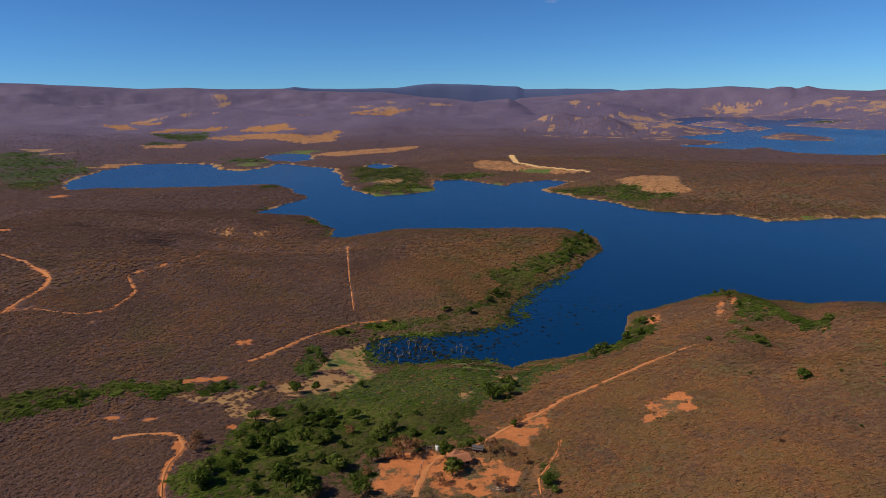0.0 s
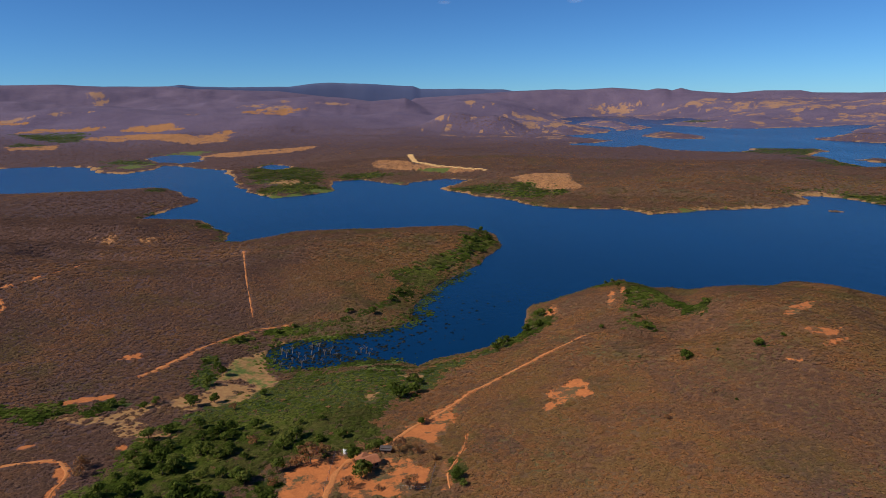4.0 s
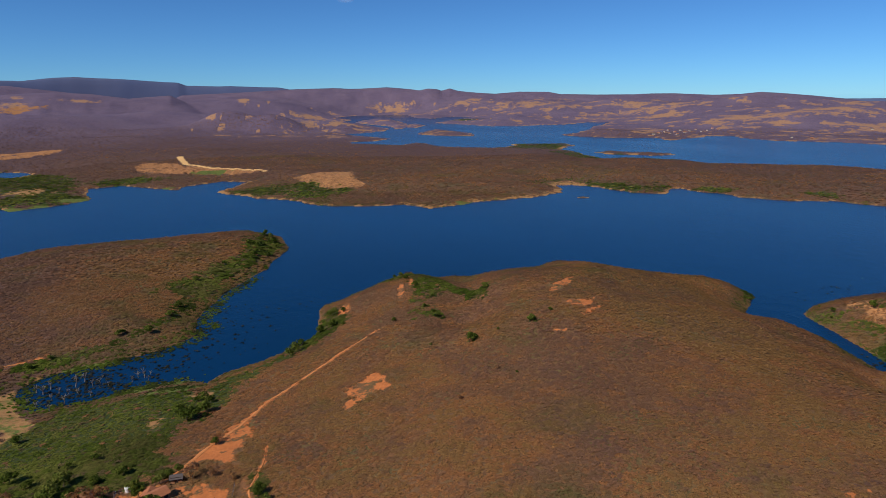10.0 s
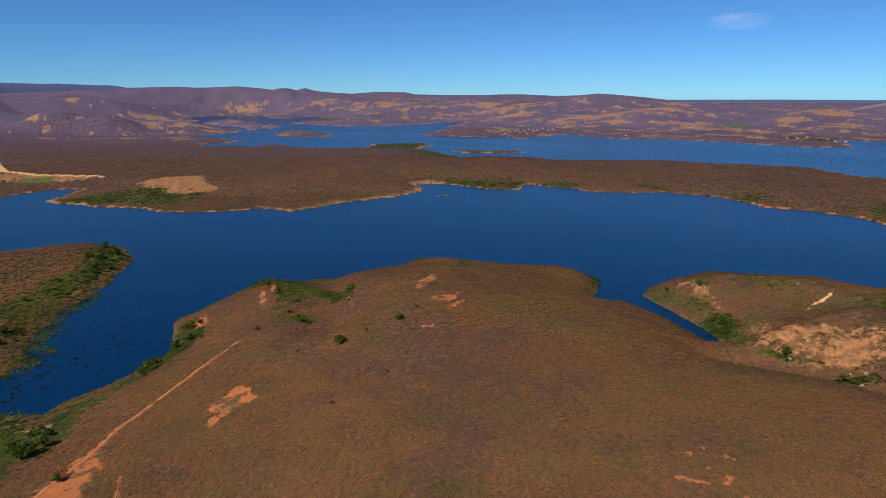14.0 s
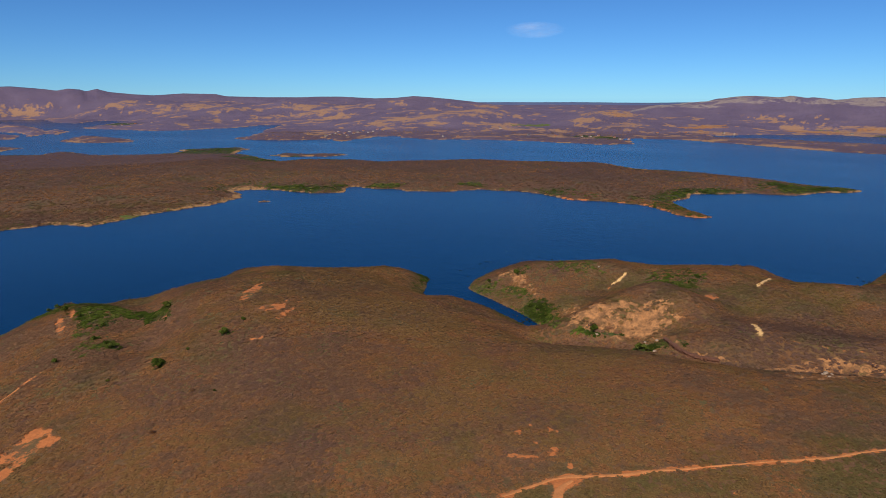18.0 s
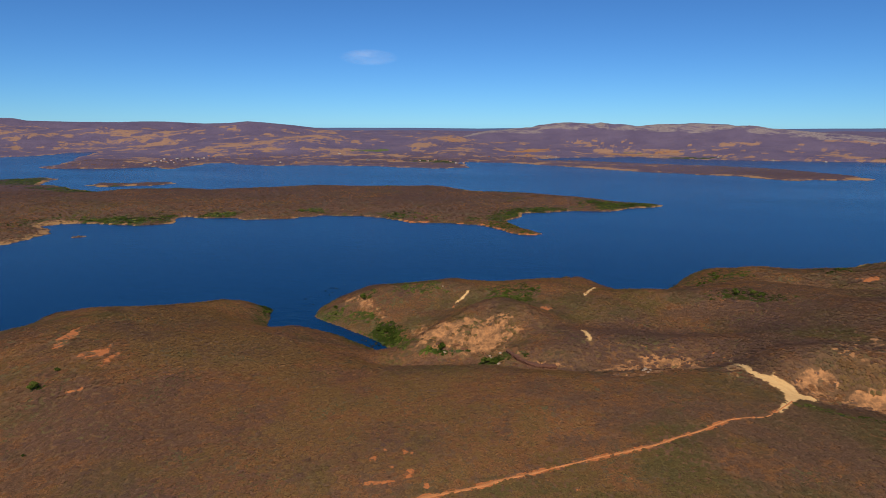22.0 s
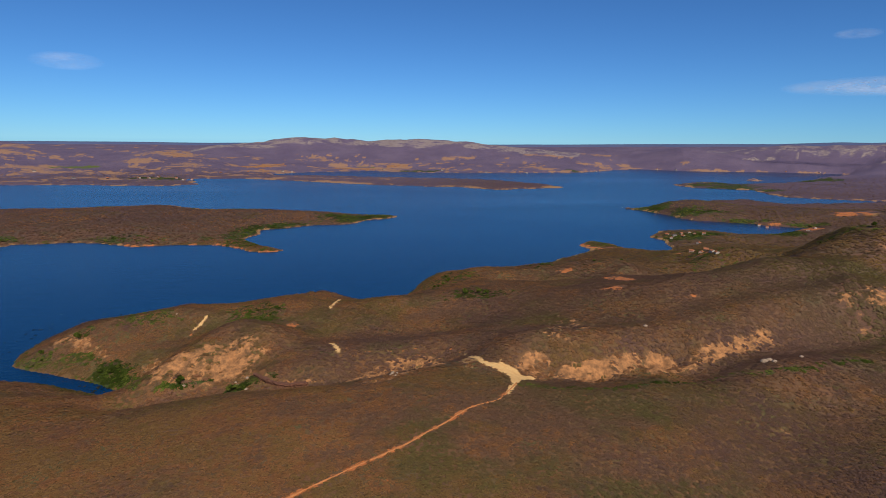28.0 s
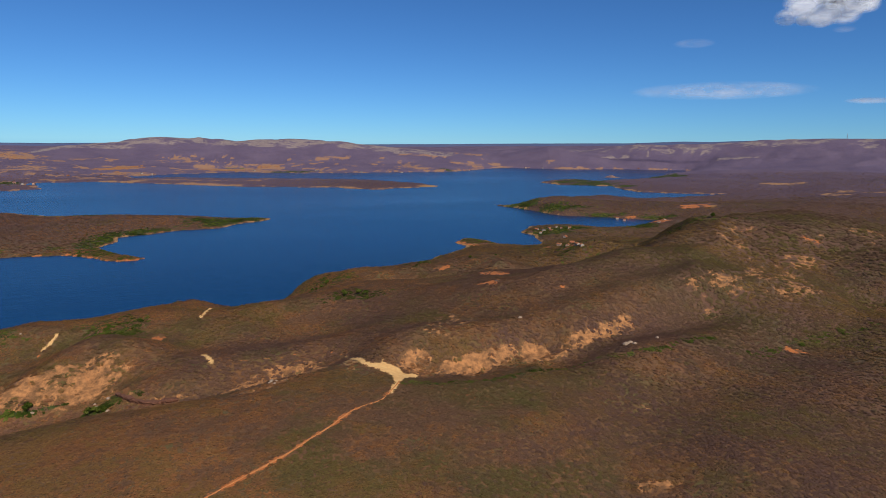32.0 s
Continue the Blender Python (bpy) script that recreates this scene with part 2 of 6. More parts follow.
FAR_BAY = [
    (1376, 2554), (1675, 2872), (1920, 3083), (1887, 3305), (1625, 3056), (1620, 3225), (1810, 3735), (1683, 3851), (1480, 3840), (1246, 3590),
    (1191, 3143), (1075, 2948), (968, 2450), (1010, 2248), (915, 2070), (785, 1990), (711, 1963), (736, 1773), (751, 1672), (670, 1613),
    (594, 1611),
]
POINT_BACK = [
    (603, 1532), (675, 1441), (756, 1506), (741, 1296), (854, 1226), (932, 1301), (1043, 1231), (1016, 1184), (925, 1109), (900, 1025),
    (856, 898), (910, 892), (959, 778), (952, 738), (1025, 665), (1092, 597), (1101, 521), (1161, 370), (1090, 295), (1088, 226),
    (1074, 151), (1050, 73), (1007, 17), (999, -39),
]
POINT_FRONT = [
    (975, -41), (940, 1), (893, 33), (880, 86), (832, 142), (763, 153), (711, 126), (681, 95), (671, 119), (699, 155),
    (725, 187), (718, 226), (709, 268), (735, 307), (740, 358), (736, 399), (695, 419), (666, 471), (661, 522), (662, 553),
    (611, 538), (582, 560), (583, 620), (565, 662), (542, 662), (516, 605), (450, 594), (386, 599), (330, 600), (309, 600),
]
POINT_FRONT2 = [
    (301, 638), (264, 645), (225, 659), (203, 700), (204, 726), (166, 767), (141, 819), (137, 855), (162, 894), (186, 927),
    (152, 949), (110, 937), (87, 896), (60, 929), (22, 982), (-17, 976), (-11, 863), (-52, 832), (-92, 818), (-133, 882),
    (-163, 980), (-191, 1096), (-222, 1211), (-254, 1236), (-307, 1293), (-359, 1329), (-352, 1256), (-385, 1189), (-436, 1208), (-483, 1318),
    (-569, 1374), (-680, 1372), (-694, 1259), (-655, 1085),
]
POND = [
    (-446, 1535), (-417, 1614), (-335, 1557), (-299, 1408), (-325, 1347), (-393, 1416),
]
POND_SMALL = [
    (-162, 1217), (-141, 1281), (-96, 1226), (-113, 1165),
]
ISLET_A = [
    (909, 1830), (1112, 2073), (1105, 1894), (1072, 1720), (1015, 1654), (935, 1707),
]
ISLET_B = [
    (929, 1023), (998, 1029), (1009, 959), (1057, 915), (1042, 880), (981, 903), (933, 960),
]
ISLET_C = [
    (1198, 2473), (1281, 2551), (1211, 2333), (1098, 2186), (1092, 2244),
]
ISLET_D = [
    (1084, 2818), (1274, 3101), (1394, 3089), (1265, 2642), (1140, 2314), (980, 2124), (1074, 2398), (1069, 2627),
]
ISLET_E = [
    (1922, -1224), (1885, -1245), (2017, -1332), (2058, -1315),
]
ISLET_G = [
    (705, -246), (722, -265), (704, -278), (683, -289), (668, -288), (659, -272), (665, -258), (685, -249),
]
ISLET_F = [
    (491, 569), (508, 555), (514, 567), (504, 576),
]
FOLD_BACK = [
    (-437, 651), (-339, 625), (-257, 608), (-195, 588),
]
GULLY_BACK = [
    (-329, 583), (-237, 556), (-169, 539), (-122, 529),
]
GULLY_FRONT = [
    (-228, 502), (-186, 487), (-146, 474), (-96, 472),
]
FOLD_FRONT = [
    (-232, 387), (-169, 392), (-125, 392), (-73, 393),
]
GULLY_LEFT = [
    (252, 97), (256, 78), (256, 52), (251, 36), (251, 17), (258, -7), (264, -28),
]
GULLY_LONG = [
    (227, -72), (223, -87), (227, -106), (232, -129), (220, -121), (235, -158), (240, -192), (246, -224),
]
GULLY_SIDE = [
    (121, -90), (141, -106), (161, -125), (176, -150), (185, -178), (196, -222), (211, -272), (228, -319),
]
BANK_PALE = [
    (275, 94), (290, 87), (305, 77), (314, 67), (304, 57),
]
BANK_SCARP = [
    (263, 46), (261, 38), (261, 25),
]
BANK_ORANGE = [
    (250, -68), (252, -75), (244, -83), (246, -97), (250, -114), (250, -125), (254, -140), (257, -160), (247, -140), (262, -178),
    (268, -202), (271, -242),
]
DRAW = [
    (341, 102), (349, 77), (341, 49), (314, 21), (306, -8), (312, -38),
]
RIDGE_OLIVE = [
    (372, -14), (371, -40), (365, -67), (358, -93), (340, -117), (317, -133), (296, -147),
]
RIDGE_SPUR = [
    (212, -155), (229, -188), (250, -229), (276, -280), (310, -346), (353, -443), (377, -516),
]
RIDGE_RIGHT = [
    (304, -193), (322, -236), (365, -310), (418, -406), (458, -498), (448, -543), (429, -583),
]
COVE_DRAW = [
    (139, 232), (154, 257), (170, 283), (185, 309),
]
VALE = [
    (447, -117), (429, -147), (408, -175), (403, -209), (419, -257), (438, -311),
]
LAKE = NEAR_LEFT + NEAR_HILL + NEAR_RIGHT + FAR_SHORE + STRIP[::-1] + FAR_SHORE2 + FAR_BAY + POINT_BACK + POINT_FRONT + POINT_FRONT2
PONDS = [POND, POND_SMALL]
ISLETS = [ISLET_A, ISLET_B, ISLET_C, ISLET_D, ISLET_E, ISLET_F, ISLET_G]


def lattice(ix, iy, seed):
    n = (ix.astype(np.int64) * 374761393 + iy.astype(np.int64) * 668265263 + seed * 1274126177) & 0x7FFFFFFF
    n = ((n ^ (n >> 13)) * 1274126177) & 0x7FFFFFFF
    return ((n ^ (n >> 16)) & 0xFFFF) / 65535.0


def value_noise(x, y, seed):
    ix, iy = np.floor(x), np.floor(y)
    u, v = x - ix, y - iy
    u, v = u * u * (3 - 2 * u), v * v * (3 - 2 * v)
    a, b = lattice(ix, iy, seed), lattice(ix + 1, iy, seed)
    c, d = lattice(ix, iy + 1, seed), lattice(ix + 1, iy + 1, seed)
    return (a + (b - a) * u) * (1 - v) + (c + (d - c) * u) * v


def fbm(x, y, size, octaves=4, seed=0):
    """Fractal noise about zero, from -1 to 1, with its largest features of that size."""
    total, weight, whole = 0.0, 1.0, 0.0
    for k in range(octaves):
        total = total + weight * (value_noise(x / size * 2 ** k + 17.3 * k, y / size * 2 ** k - 9.1 * k, seed + k) * 2 - 1)
        whole += weight
        weight *= 0.5
    return total / whole


def smooth(a, b, v):
    u = np.clip((v - a) / (b - a), 0, 1)
    return u * u * (3 - 2 * u)


def line_distance(x, y, line, closed=False):
    """The distance from each place to a broken line, and how far along it (0 to 1) the nearest place lies."""
    best = np.full(x.shape, 1e9)
    pts = list(line) + ([line[0]] if closed else [])
    for (ax, ay), (bx, by) in zip(pts[:-1], pts[1:]):
        dx, dy = bx - ax, by - ay
        s = np.clip(((x - ax) * dx + (y - ay) * dy) / (dx * dx + dy * dy + 1e-9), 0, 1)
        best = np.minimum(best, (x - ax - s * dx) ** 2 + (y - ay - s * dy) ** 2)
    return np.sqrt(best)


def inside(x, y, ring):
    hit = np.zeros(x.shape, bool)
    for (ax, ay), (bx, by) in zip(ring, ring[1:] + ring[:1]):
        if ay != by:
            hit ^= ((ay > y) != (by > y)) & (x < (bx - ax) * (y - ay) / (by - ay) + ax)
    return hit


def from_water(x, y):
    """Metres from the water's edge: above zero on land, below it in the lake."""
    r = np.hypot(x, y)
    k = np.clip(r / 500, 0.5, 3.0)
    wx = x + fbm(x, y, 38, 4, 3) * 7.0 * k
    wy = y + fbm(x, y, 38, 4, 11) * 7.0 * k
    d = line_distance(wx, wy, LAKE, True) * np.where(inside(wx, wy, LAKE), -1, 1)
    for ring in PONDS:
        d = np.minimum(d, line_distance(wx, wy, ring, True) * np.where(inside(wx, wy, ring), -1, 1))
    for ring in ISLETS:
        d = np.maximum(d, line_distance(wx, wy, ring, True) * np.where(inside(wx, wy, ring), 1, -1))
    return d


# how high the land rises behind its shore: x, y, reach, rise, length of the rise
RISES = [
    (-120, 820, 110, 13, 60), (-160, 640, 70, 14, 40), (20, 480, 90, 19, 42), (-150, 420, 160, 24, 110),
    (-60, 220, 80, 5, 90), (60, 225, 50, 12, 60), (-110, 130, 90, 22, 90), (130, 240, 90, 33, 48), (230, 300, 80, 31, 45), (240, 180, 90, 33, 50),
    (330, 130, 60, 26, 34), (430, 110, 70, 25, 42), (450, 20, 80, 26, 50), (330, 0, 120, 30, 70),
    (540, -110, 70, 20, 45), (620, -260, 70, 6, 40), (720, -400, 70, 8, 40), (640, -470, 120, 22, 90), (1000, -600, 120, 24, 60),
    (1250, -800, 120, 26, 60), (1500, -1100, 200, 14, 80), (1300, -1300, 200, 30, 150),
    (700, 300, 150, 5, 30), (900, 600, 200, 7, 40), (500, 800, 220, 9, 60), (300, 1100, 300, 12, 120), (0, 1100, 150, 7, 60),
    (1850, 0, 200, 5, 40), (1000, 1200, 200, 5, 40), (1700, 800, 300, 16, 160), (1400, 1600, 300, 14, 150), (-900, 1500, 500, 20, 200),
    (250, -60, 150, 40, 80), (0, 0, 120, 28, 90),
]
# single hills: x, y, height, reach along and across, turn in degrees
HILLS = [
    (190, 250, 5, 70, 45, 40), (425, -390, 14, 120, 60, -50), (330, -430, 16, 110, 65, -40), (420, -500, 16, 120, 70, -50), (470, -300, 8, 60, 40, -20),
    (1060, -540, 17, 90, 60, -50), (420, 40, 5, 40, 30, 0),
    (420, 2280, 56, 75, 60, 0), (560, 2180, 56, 60, 60, 0), (760, 2250, 14, 90, 50, 30), (160, 2600, 40, 260, 120, 10), (-500, 2500, 45, 330, 110, -15),
    (-1100, 2700, 60, 380, 120, 10), (-200, 3200, 60, 500, 130, 8), (800, 3300, 40, 300, 120, -10), (-1500, 2000, 40, 260, 140, 30),
    (2830, 1950, 66, 260, 130, -35), (2400, 1300, 20, 300, 110, -20), (2700, 800, 22, 260, 140, 5), (2600, 2600, 30, 350, 120, -30),
    (1900, -1500, 10, 220, 90, 40), (1700, -1700, 14, 200, 90, 40),
]
# lines that cut into the land or stand up from it: line, height, half width
LINES = [
    (GULLY_LEFT, -9, 19), (GULLY_LONG, -7, 17), (GULLY_SIDE, -4, 22), (BANK_PALE, 9, 17), (BANK_SCARP, 4, 10), (BANK_ORANGE, 6, 16), (DRAW, -5, 22), (COVE_DRAW, -8, 17),
    (FOLD_BACK, 6, 24), (GULLY_BACK, -6, 20), (GULLY_FRONT, -9, 19), (FOLD_FRONT, 5, 20), (RIDGE_OLIVE, 5, 26), (RIDGE_SPUR, 4, 30), (RIDGE_RIGHT, 12, 42), (VALE, -9, 30),
]


# ranges against the sky: away, depth, rock on its brow, then degrees left of the first heading and degrees up
RANGE_NORTH = [
    (44.6, 2.26), (34.6, 2.06), (32.51, 1.98), (31.07, 1.85), (28.41, 1.74), (25.22, 1.54), (21.81, 1.6), (18.71, 1.42), (15.47, 1.42), (14.05, 1.45),
    (12.05, 1.2), (5.05, 0.95), (0.05, 0.3),
]
RANGE_EAST = [
    (-6.82, 0.2), (-15.61, 0.64), (-19.28, 0.73), (-20.63, 0.65), (-22.37, 0.7), (-24.07, 0.78), (-26.15, 0.63), (-26.96, 0.52), (-27.74, 0.68), (-28.53, 0.61),
    (-28.93, 0.47), (-29.68, 0.66), (-30.46, 0.43), (-32.32, 0.25), (-33.74, 0.17), (-35.96, 0.33), (-38.49, 0.29), (-39.34, 0.11), (-42.45, 0.03), (-45.7, 0.03),
    (-47.12, 0.08), (-49.05, 0.08), (-51.98, -0.06), (-53.97, -0.01), (-55.48, 0.14), (-56.98, 0.04), (-59.01, -0.15), (-61.24, -0.4), (-64.24, -0.85),
]
RANGE_MIDDLE = [
    (15.12, -0.23), (11.25, -0.17), (8.28, 0.01), (5.25, 0.35), (2.22, 0.48), (-0.31, 0.33), (-2.84, -0.02), (-5.87, 0.21),
]
ROCK_HILL = [
    (-74.28, -1.14), (-75.88, -0.78), (-76.91, -0.59), (-78.78, -0.48), (-80.5, -0.28), (-82.27, 0.07), (-83.39, 0.18), (-84.98, 0.1), (-87.31, 0.09), (-88.73, 0.01),
    (-89.69, -0.13), (-91.15, -0.01), (-92.62, 0.05), (-94.11, 0.12), (-95.62, 0.09), (-97.64, -0.04), (-99.17, -0.12), (-100.19, -0.31), (-101.73, -0.4), (-104, -0.57),
    (-106.37, -0.8), (-108.43, -1.03), (-111, -1.3), (-112.53, -1.58),
]
ROUND_HILL = [
    (-112.52, -1.22), (-115.01, -0.78), (-116.48, -0.46), (-117.45, -0.3), (-118.42, -0.34), (-119.4, -0.57), (-120.6, -0.75), (-121.33, -1.08),
]
LONG_HILL = [
    (-118.47, -1.18), (-119.41, -0.86), (-120.83, -0.65), (-122.22, -0.43), (-123.59, -0.22), (-124.94, -0.06), (-127.16, -0.08), (-128.87, -0.01), (-130.95, 0.07), (-132.95, 0.18),
    (-134.49, 0.37), (-136.71, 0.48), (-139.12, 0.54), (-145.12, 0.59), (-155.12, 0.54),
]
RANGES = [(4480, 330, 0.0, RANGE_NORTH), (4650, 170, 0.0, RANGE_EAST), (3500, 420, 0.0, RANGE_MIDDLE), (3200, 250, 1.0, ROCK_HILL), (3420, 200, 0.1, ROUND_HILL), (3480, 240, 0.7, LONG_HILL)]


def sky_edge(az):
    ks = sorted(SKYLINE)
    return np.interp(az, [k[0] for k in ks], [k[1] for k in ks])


def range_brow(x, y):
    """The ranges: how near each place is to a crest (0 to 1), the crest's height there, and its rock."""
    r, az = np.hypot(x, y), np.degrees(np.arctan2(-x, y))
    az = np.where(az > 180, az - 360, az)
    for away, deep, rock, line in RANGES:
        ks = sorted(line)
        out = np.maximum(np.maximum(ks[0][0] - az, az - ks[-1][0]), 0)
        el = np.interp(az, [k[0] for k in ks], [k[1] for k in ks]) - 0.42 * out - 0.05 * out ** 2
        top = EYE + np.tan(np.radians(el)) * away
        crest = away + fbm(x, y, 420, 3, 151) * 0.25 * deep
        fold = 1 + 0.30 * fbm(x, y, 150, 4, 153)
        yield np.exp(-((r - crest) / (deep * fold)) ** 2), np.where(out < 8, top, -50), rock * (out < 2)


def land_height(x, y, d):
    r = np.hypot(x, y)
    rise, length, whole = 0.0, 0.0, 1e-9
    for cx, cy, reach, up, far in RISES:
        w = np.exp(-((x - cx) ** 2 + (y - cy) ** 2) / (2 * reach * reach)) + 1e-4 / (1 + ((x - cx) ** 2 + (y - cy) ** 2) / 1e6)
        rise, length, whole = rise + w * up, length + w * far, whole + w
    rise, length = rise / whole, length / whole
    on = np.maximum(d, 0)
    z = rise * (1 - np.exp(-on / length))
    inland = smooth(5, 120, on)
    for cx, cy, up, a, b, turn in HILLS:
        c, s = math.cos(radians(turn)), math.sin(radians(turn))
        u, v = (x - cx) * c + (y - cy) * s, (y - cy) * c - (x - cx) * s
        z = z + up * np.exp(-(u * u / (2 * a * a) + v * v / (2 * b * b))) * smooth(0, 6 * up, on)
    for line, up, half in LINES:
        z = z + up * np.exp(-(line_distance(x, y, line) / half) ** 2) * smooth(4, 40, on)
    z = z + inland * (fbm(x, y, 90, 4, 21) * 3.0 + fbm(x, y, 600, 3, 27) * np.clip(r / 1000, 0.1, 1.9) * 16)
    # broken, gullied slopes towards the right-hand hills
    broken = np.exp(-((x - 400) ** 2 + (y + 330) ** 2) / (2 * 210.0 ** 2)) + 0.45 * np.exp(-((x - 430) ** 2 + (y + 60) ** 2) / (2 * 130.0 ** 2))
    folds = 1 - np.abs(fbm(x + 0.5 * y, y - 0.3 * x, 130, 3, 41)) * 2
    z = z + broken * smooth(210, 420, r) * (folds * 11 - 4) * smooth(10, 90, on)
    # far off the ground is raised to meet the horizon in the camera's view
    z = z + smooth(1900, 4700, r) * 74 * smooth(20, 500, on)
    # the uplands to the north: ridge behind ridge
    far_land = (1 - 0.62 * np.exp(-((np.degrees(np.arctan2(-x, y)) + 16) / 9) ** 2)) * smooth(-14, 4, np.degrees(np.arctan2(-x, y))) * smooth(700, 2600, y - 0.9 * x) * smooth(2100, 4300, r) * smooth(60, 600, on)
    ridges = np.clip(1 - np.abs(fbm(x * 0.8, y, 900, 4, 45)) * 1.9, 0, 1)
    crags = np.clip(1 - np.abs(fbm(x, y, 330, 4, 49)) * 2.4, 0, 1) ** 1.4
    z = z + np.maximum(far_land * smooth(1900, 2900, r), 0.75 * smooth(2300, 2900, r) * smooth(60, 500, on)) * (crags * 14 - 5)
    z = z + far_land * (16 + 92 * ridges ** 1.6 * smooth(2200, 4200, r))
    # all but the ranges is held below the skyline as the camera sees it
    az = np.degrees(np.arctan2(-x, y))
    roof = EYE + r * np.tan(np.radians(sky_edge(az) - 0.16))
    z = np.where(r > 1700, np.minimum(z, roof - 6 * smooth(2000, 3000, r) * (1 + fbm(x, y, 260, 4, 155))), z)
    for near, top, _ in range_brow(x, y):
        z = np.where(top > z, z + (top - z) * near * smooth(0, 220, on), z)
    # no dry land lies below the water
    z = np.maximum(z, 0.3 + 3.2 * (1 - np.exp(-on / 28)))
    lake_bed = -0.4 - 3.5 * (1 - np.exp(d / 15))
    return np.where(d > 0, z + 0.05, lake_bed)


def height(x, y):
    x, y = np.asarray(x, float), np.asarray(y, float)
    return land_height(x, y, from_water(x, y))


# ---- what lies on the land: tracks, plots and patches, in metres ----
TRACK_HOUSE = [
    (-9.9, 146.9), (-8.9, 155), (-7, 163), (-4.3, 169), (-0.3, 173.2), (5.6, 174.9), (9.8, 179.3), (20, 190.3), (31, 200), (43.7, 214.3),
    (56.3, 222.5), (69.5, 230.8), (84, 240.6), (98.4, 248), (105.4, 250.8),
]
TRACK_STRAIGHT = [
    (-79.6, 485.4), (-63, 387.4), (-58.1, 361.9), (-52.7, 333.7),
]
TRACK_BAY = [
    (-91.1, 263.7), (-85.6, 271.3), (-80.3, 281.6), (-74.6, 292.7), (-68, 302.3), (-58.1, 313.1), (-49.9, 320), (-39.5, 323.1), (-31.9, 325.7),
]
TRACK_LEFT = [
    (-328, 442.8), (-291.3, 413), (-258.2, 382.2), (-242.4, 364.2), (-238, 346.9), (-238.6, 332.6), (-234.6, 315.2), (-234.2, 308),
]
TRACK_FAINT = [
    (-227.4, 315.7), (-217.8, 317), (-198.9, 313.1), (-183.7, 318.3), (-182.6, 337.8), (-184.3, 351.6), (-197.9, 371.8), (-193, 378.4),
    (-175.1, 396.2), (-176.7, 451.6),
]
TRACK_HOOK = [
    (-112.2, 186.4), (-105.8, 188.8), (-94.9, 189.9), (-90.9, 187.7), (-86.3, 180.7), (-85.8, 175.2), (-86.2, 170), (-84.9, 163.3), (-81.4, 154.1), (-79.7, 150.7),
]
TRACK_LONG = [
    (114.6, 55.1), (119.7, 52.4), (125.4, 48.9), (129.8, 44.8), (133.6, 38.8), (138.4, 31.7), (142.9, 25.9), (147.4, 19.9), (153.9, 12.7), (159.8, 5.3),
    (164.9, -2.3), (170, -9.9), (174, -14.2), (181.3, -21.9), (191.6, -32.5), (196.5, -42.2), (202.8, -47), (213, -53),
]
TRACK_SPUR = [
    (120.3, 43.7), (124.6, 44.8), (129.4, 42.9),
]
TRACK_RIDGE = [
    (291.3, 20.4), (283.8, 17.8), (276.8, 15.8),
]
TRACK_CREST = [
    (351, 24.8), (362.5, 22.5), (386.7, 20.6),
]
TRACK_SHORE = [
    (343.5, 99.1), (348.9, 96.4), (357, 94.8),
]
TRACK_PATH = [
    (298.2, 20.5), (279.1, 12), (275.5, -0.4), (276.8, -20.7), (273, -35.9), (262.1, -42),
]
TRACK_FAR = [
    (137.8, 1279.8), (133, 1204.5), (130.9, 1129.1), (158.5, 1066.2), (186.9, 1035.5), (227.8, 988.1),
]
SWAMP = [
    (-66.6, 150.3), (-81.8, 160), (-74.7, 181.5), (-70.1, 202.4), (-60.1, 219.6), (-53.5, 235.7), (-35.6, 251.4), (-24.1, 262.2),
    (6.9, 266), (26.2, 250.2), (18.9, 223), (6.1, 203.2), (5.3, 182), (-6.6, 180), (-19.3, 179.3), (-27.4, 171.2),
    (-36.7, 160.7), (-36.6, 148.6),
]
GREEN_SLOPE = [
    (22.2, 393.2), (34.8, 409.4), (56.1, 425), (71.8, 448.1), (86.7, 473.2), (101.2, 514), (126.1, 561.5), (126.7, 523.8), (118, 482.9), (95.7, 451.3),
    (74.7, 427.7), (58.1, 410), (58.4, 398.6), (42.7, 375.9), (29.6, 348.7), (18.8, 334.8), (2.6, 326.4), (-16, 318.2), (-28, 314), (-31.4, 318.7),
    (-10, 329.7), (9.3, 338.7), (24, 364.9), (34.9, 388.9),
]
BAY_BANK = [
    (15, 230), (33.4, 259.1), (52.9, 261.4), (72.8, 279.7), (88.6, 297), (101.1, 321.8), (109.1, 316.7), (102.6, 296.6),
    (76.4, 268.1), (42.1, 250.2), (29.6, 229), (16.3, 218),
]
BAY_SAND = [
    (-55.9, 285.5), (-49.3, 293.3), (-43, 299.7), (-35.1, 308.7), (-30.8, 311.7), (-38.7, 300.8), (-40.6, 286.8), (-38.1, 271.4), (-32.9, 257.8), (-34, 248.3),
    (-43, 251.5), (-49.5, 260.6), (-58.1, 258.8), (-56.3, 269.7),
]
FIELD = [
    (239, 878.4), (275.8, 908.1), (344, 913.4), (311.1, 818.9), (303.1, 750.7), (290.8, 741.6), (242.1, 770.7), (242.2, 807.5),
]
FARM = [
    (49.6, 1120.1), (68.3, 1179.7), (117.5, 1138.9), (141.9, 1088), (165.9, 1052), (230.7, 1000.8), (225.3, 976.8), (191.3, 984.6), (131.6, 1008.4), (87.8, 1031.7),
    (56.3, 1056.7),
]
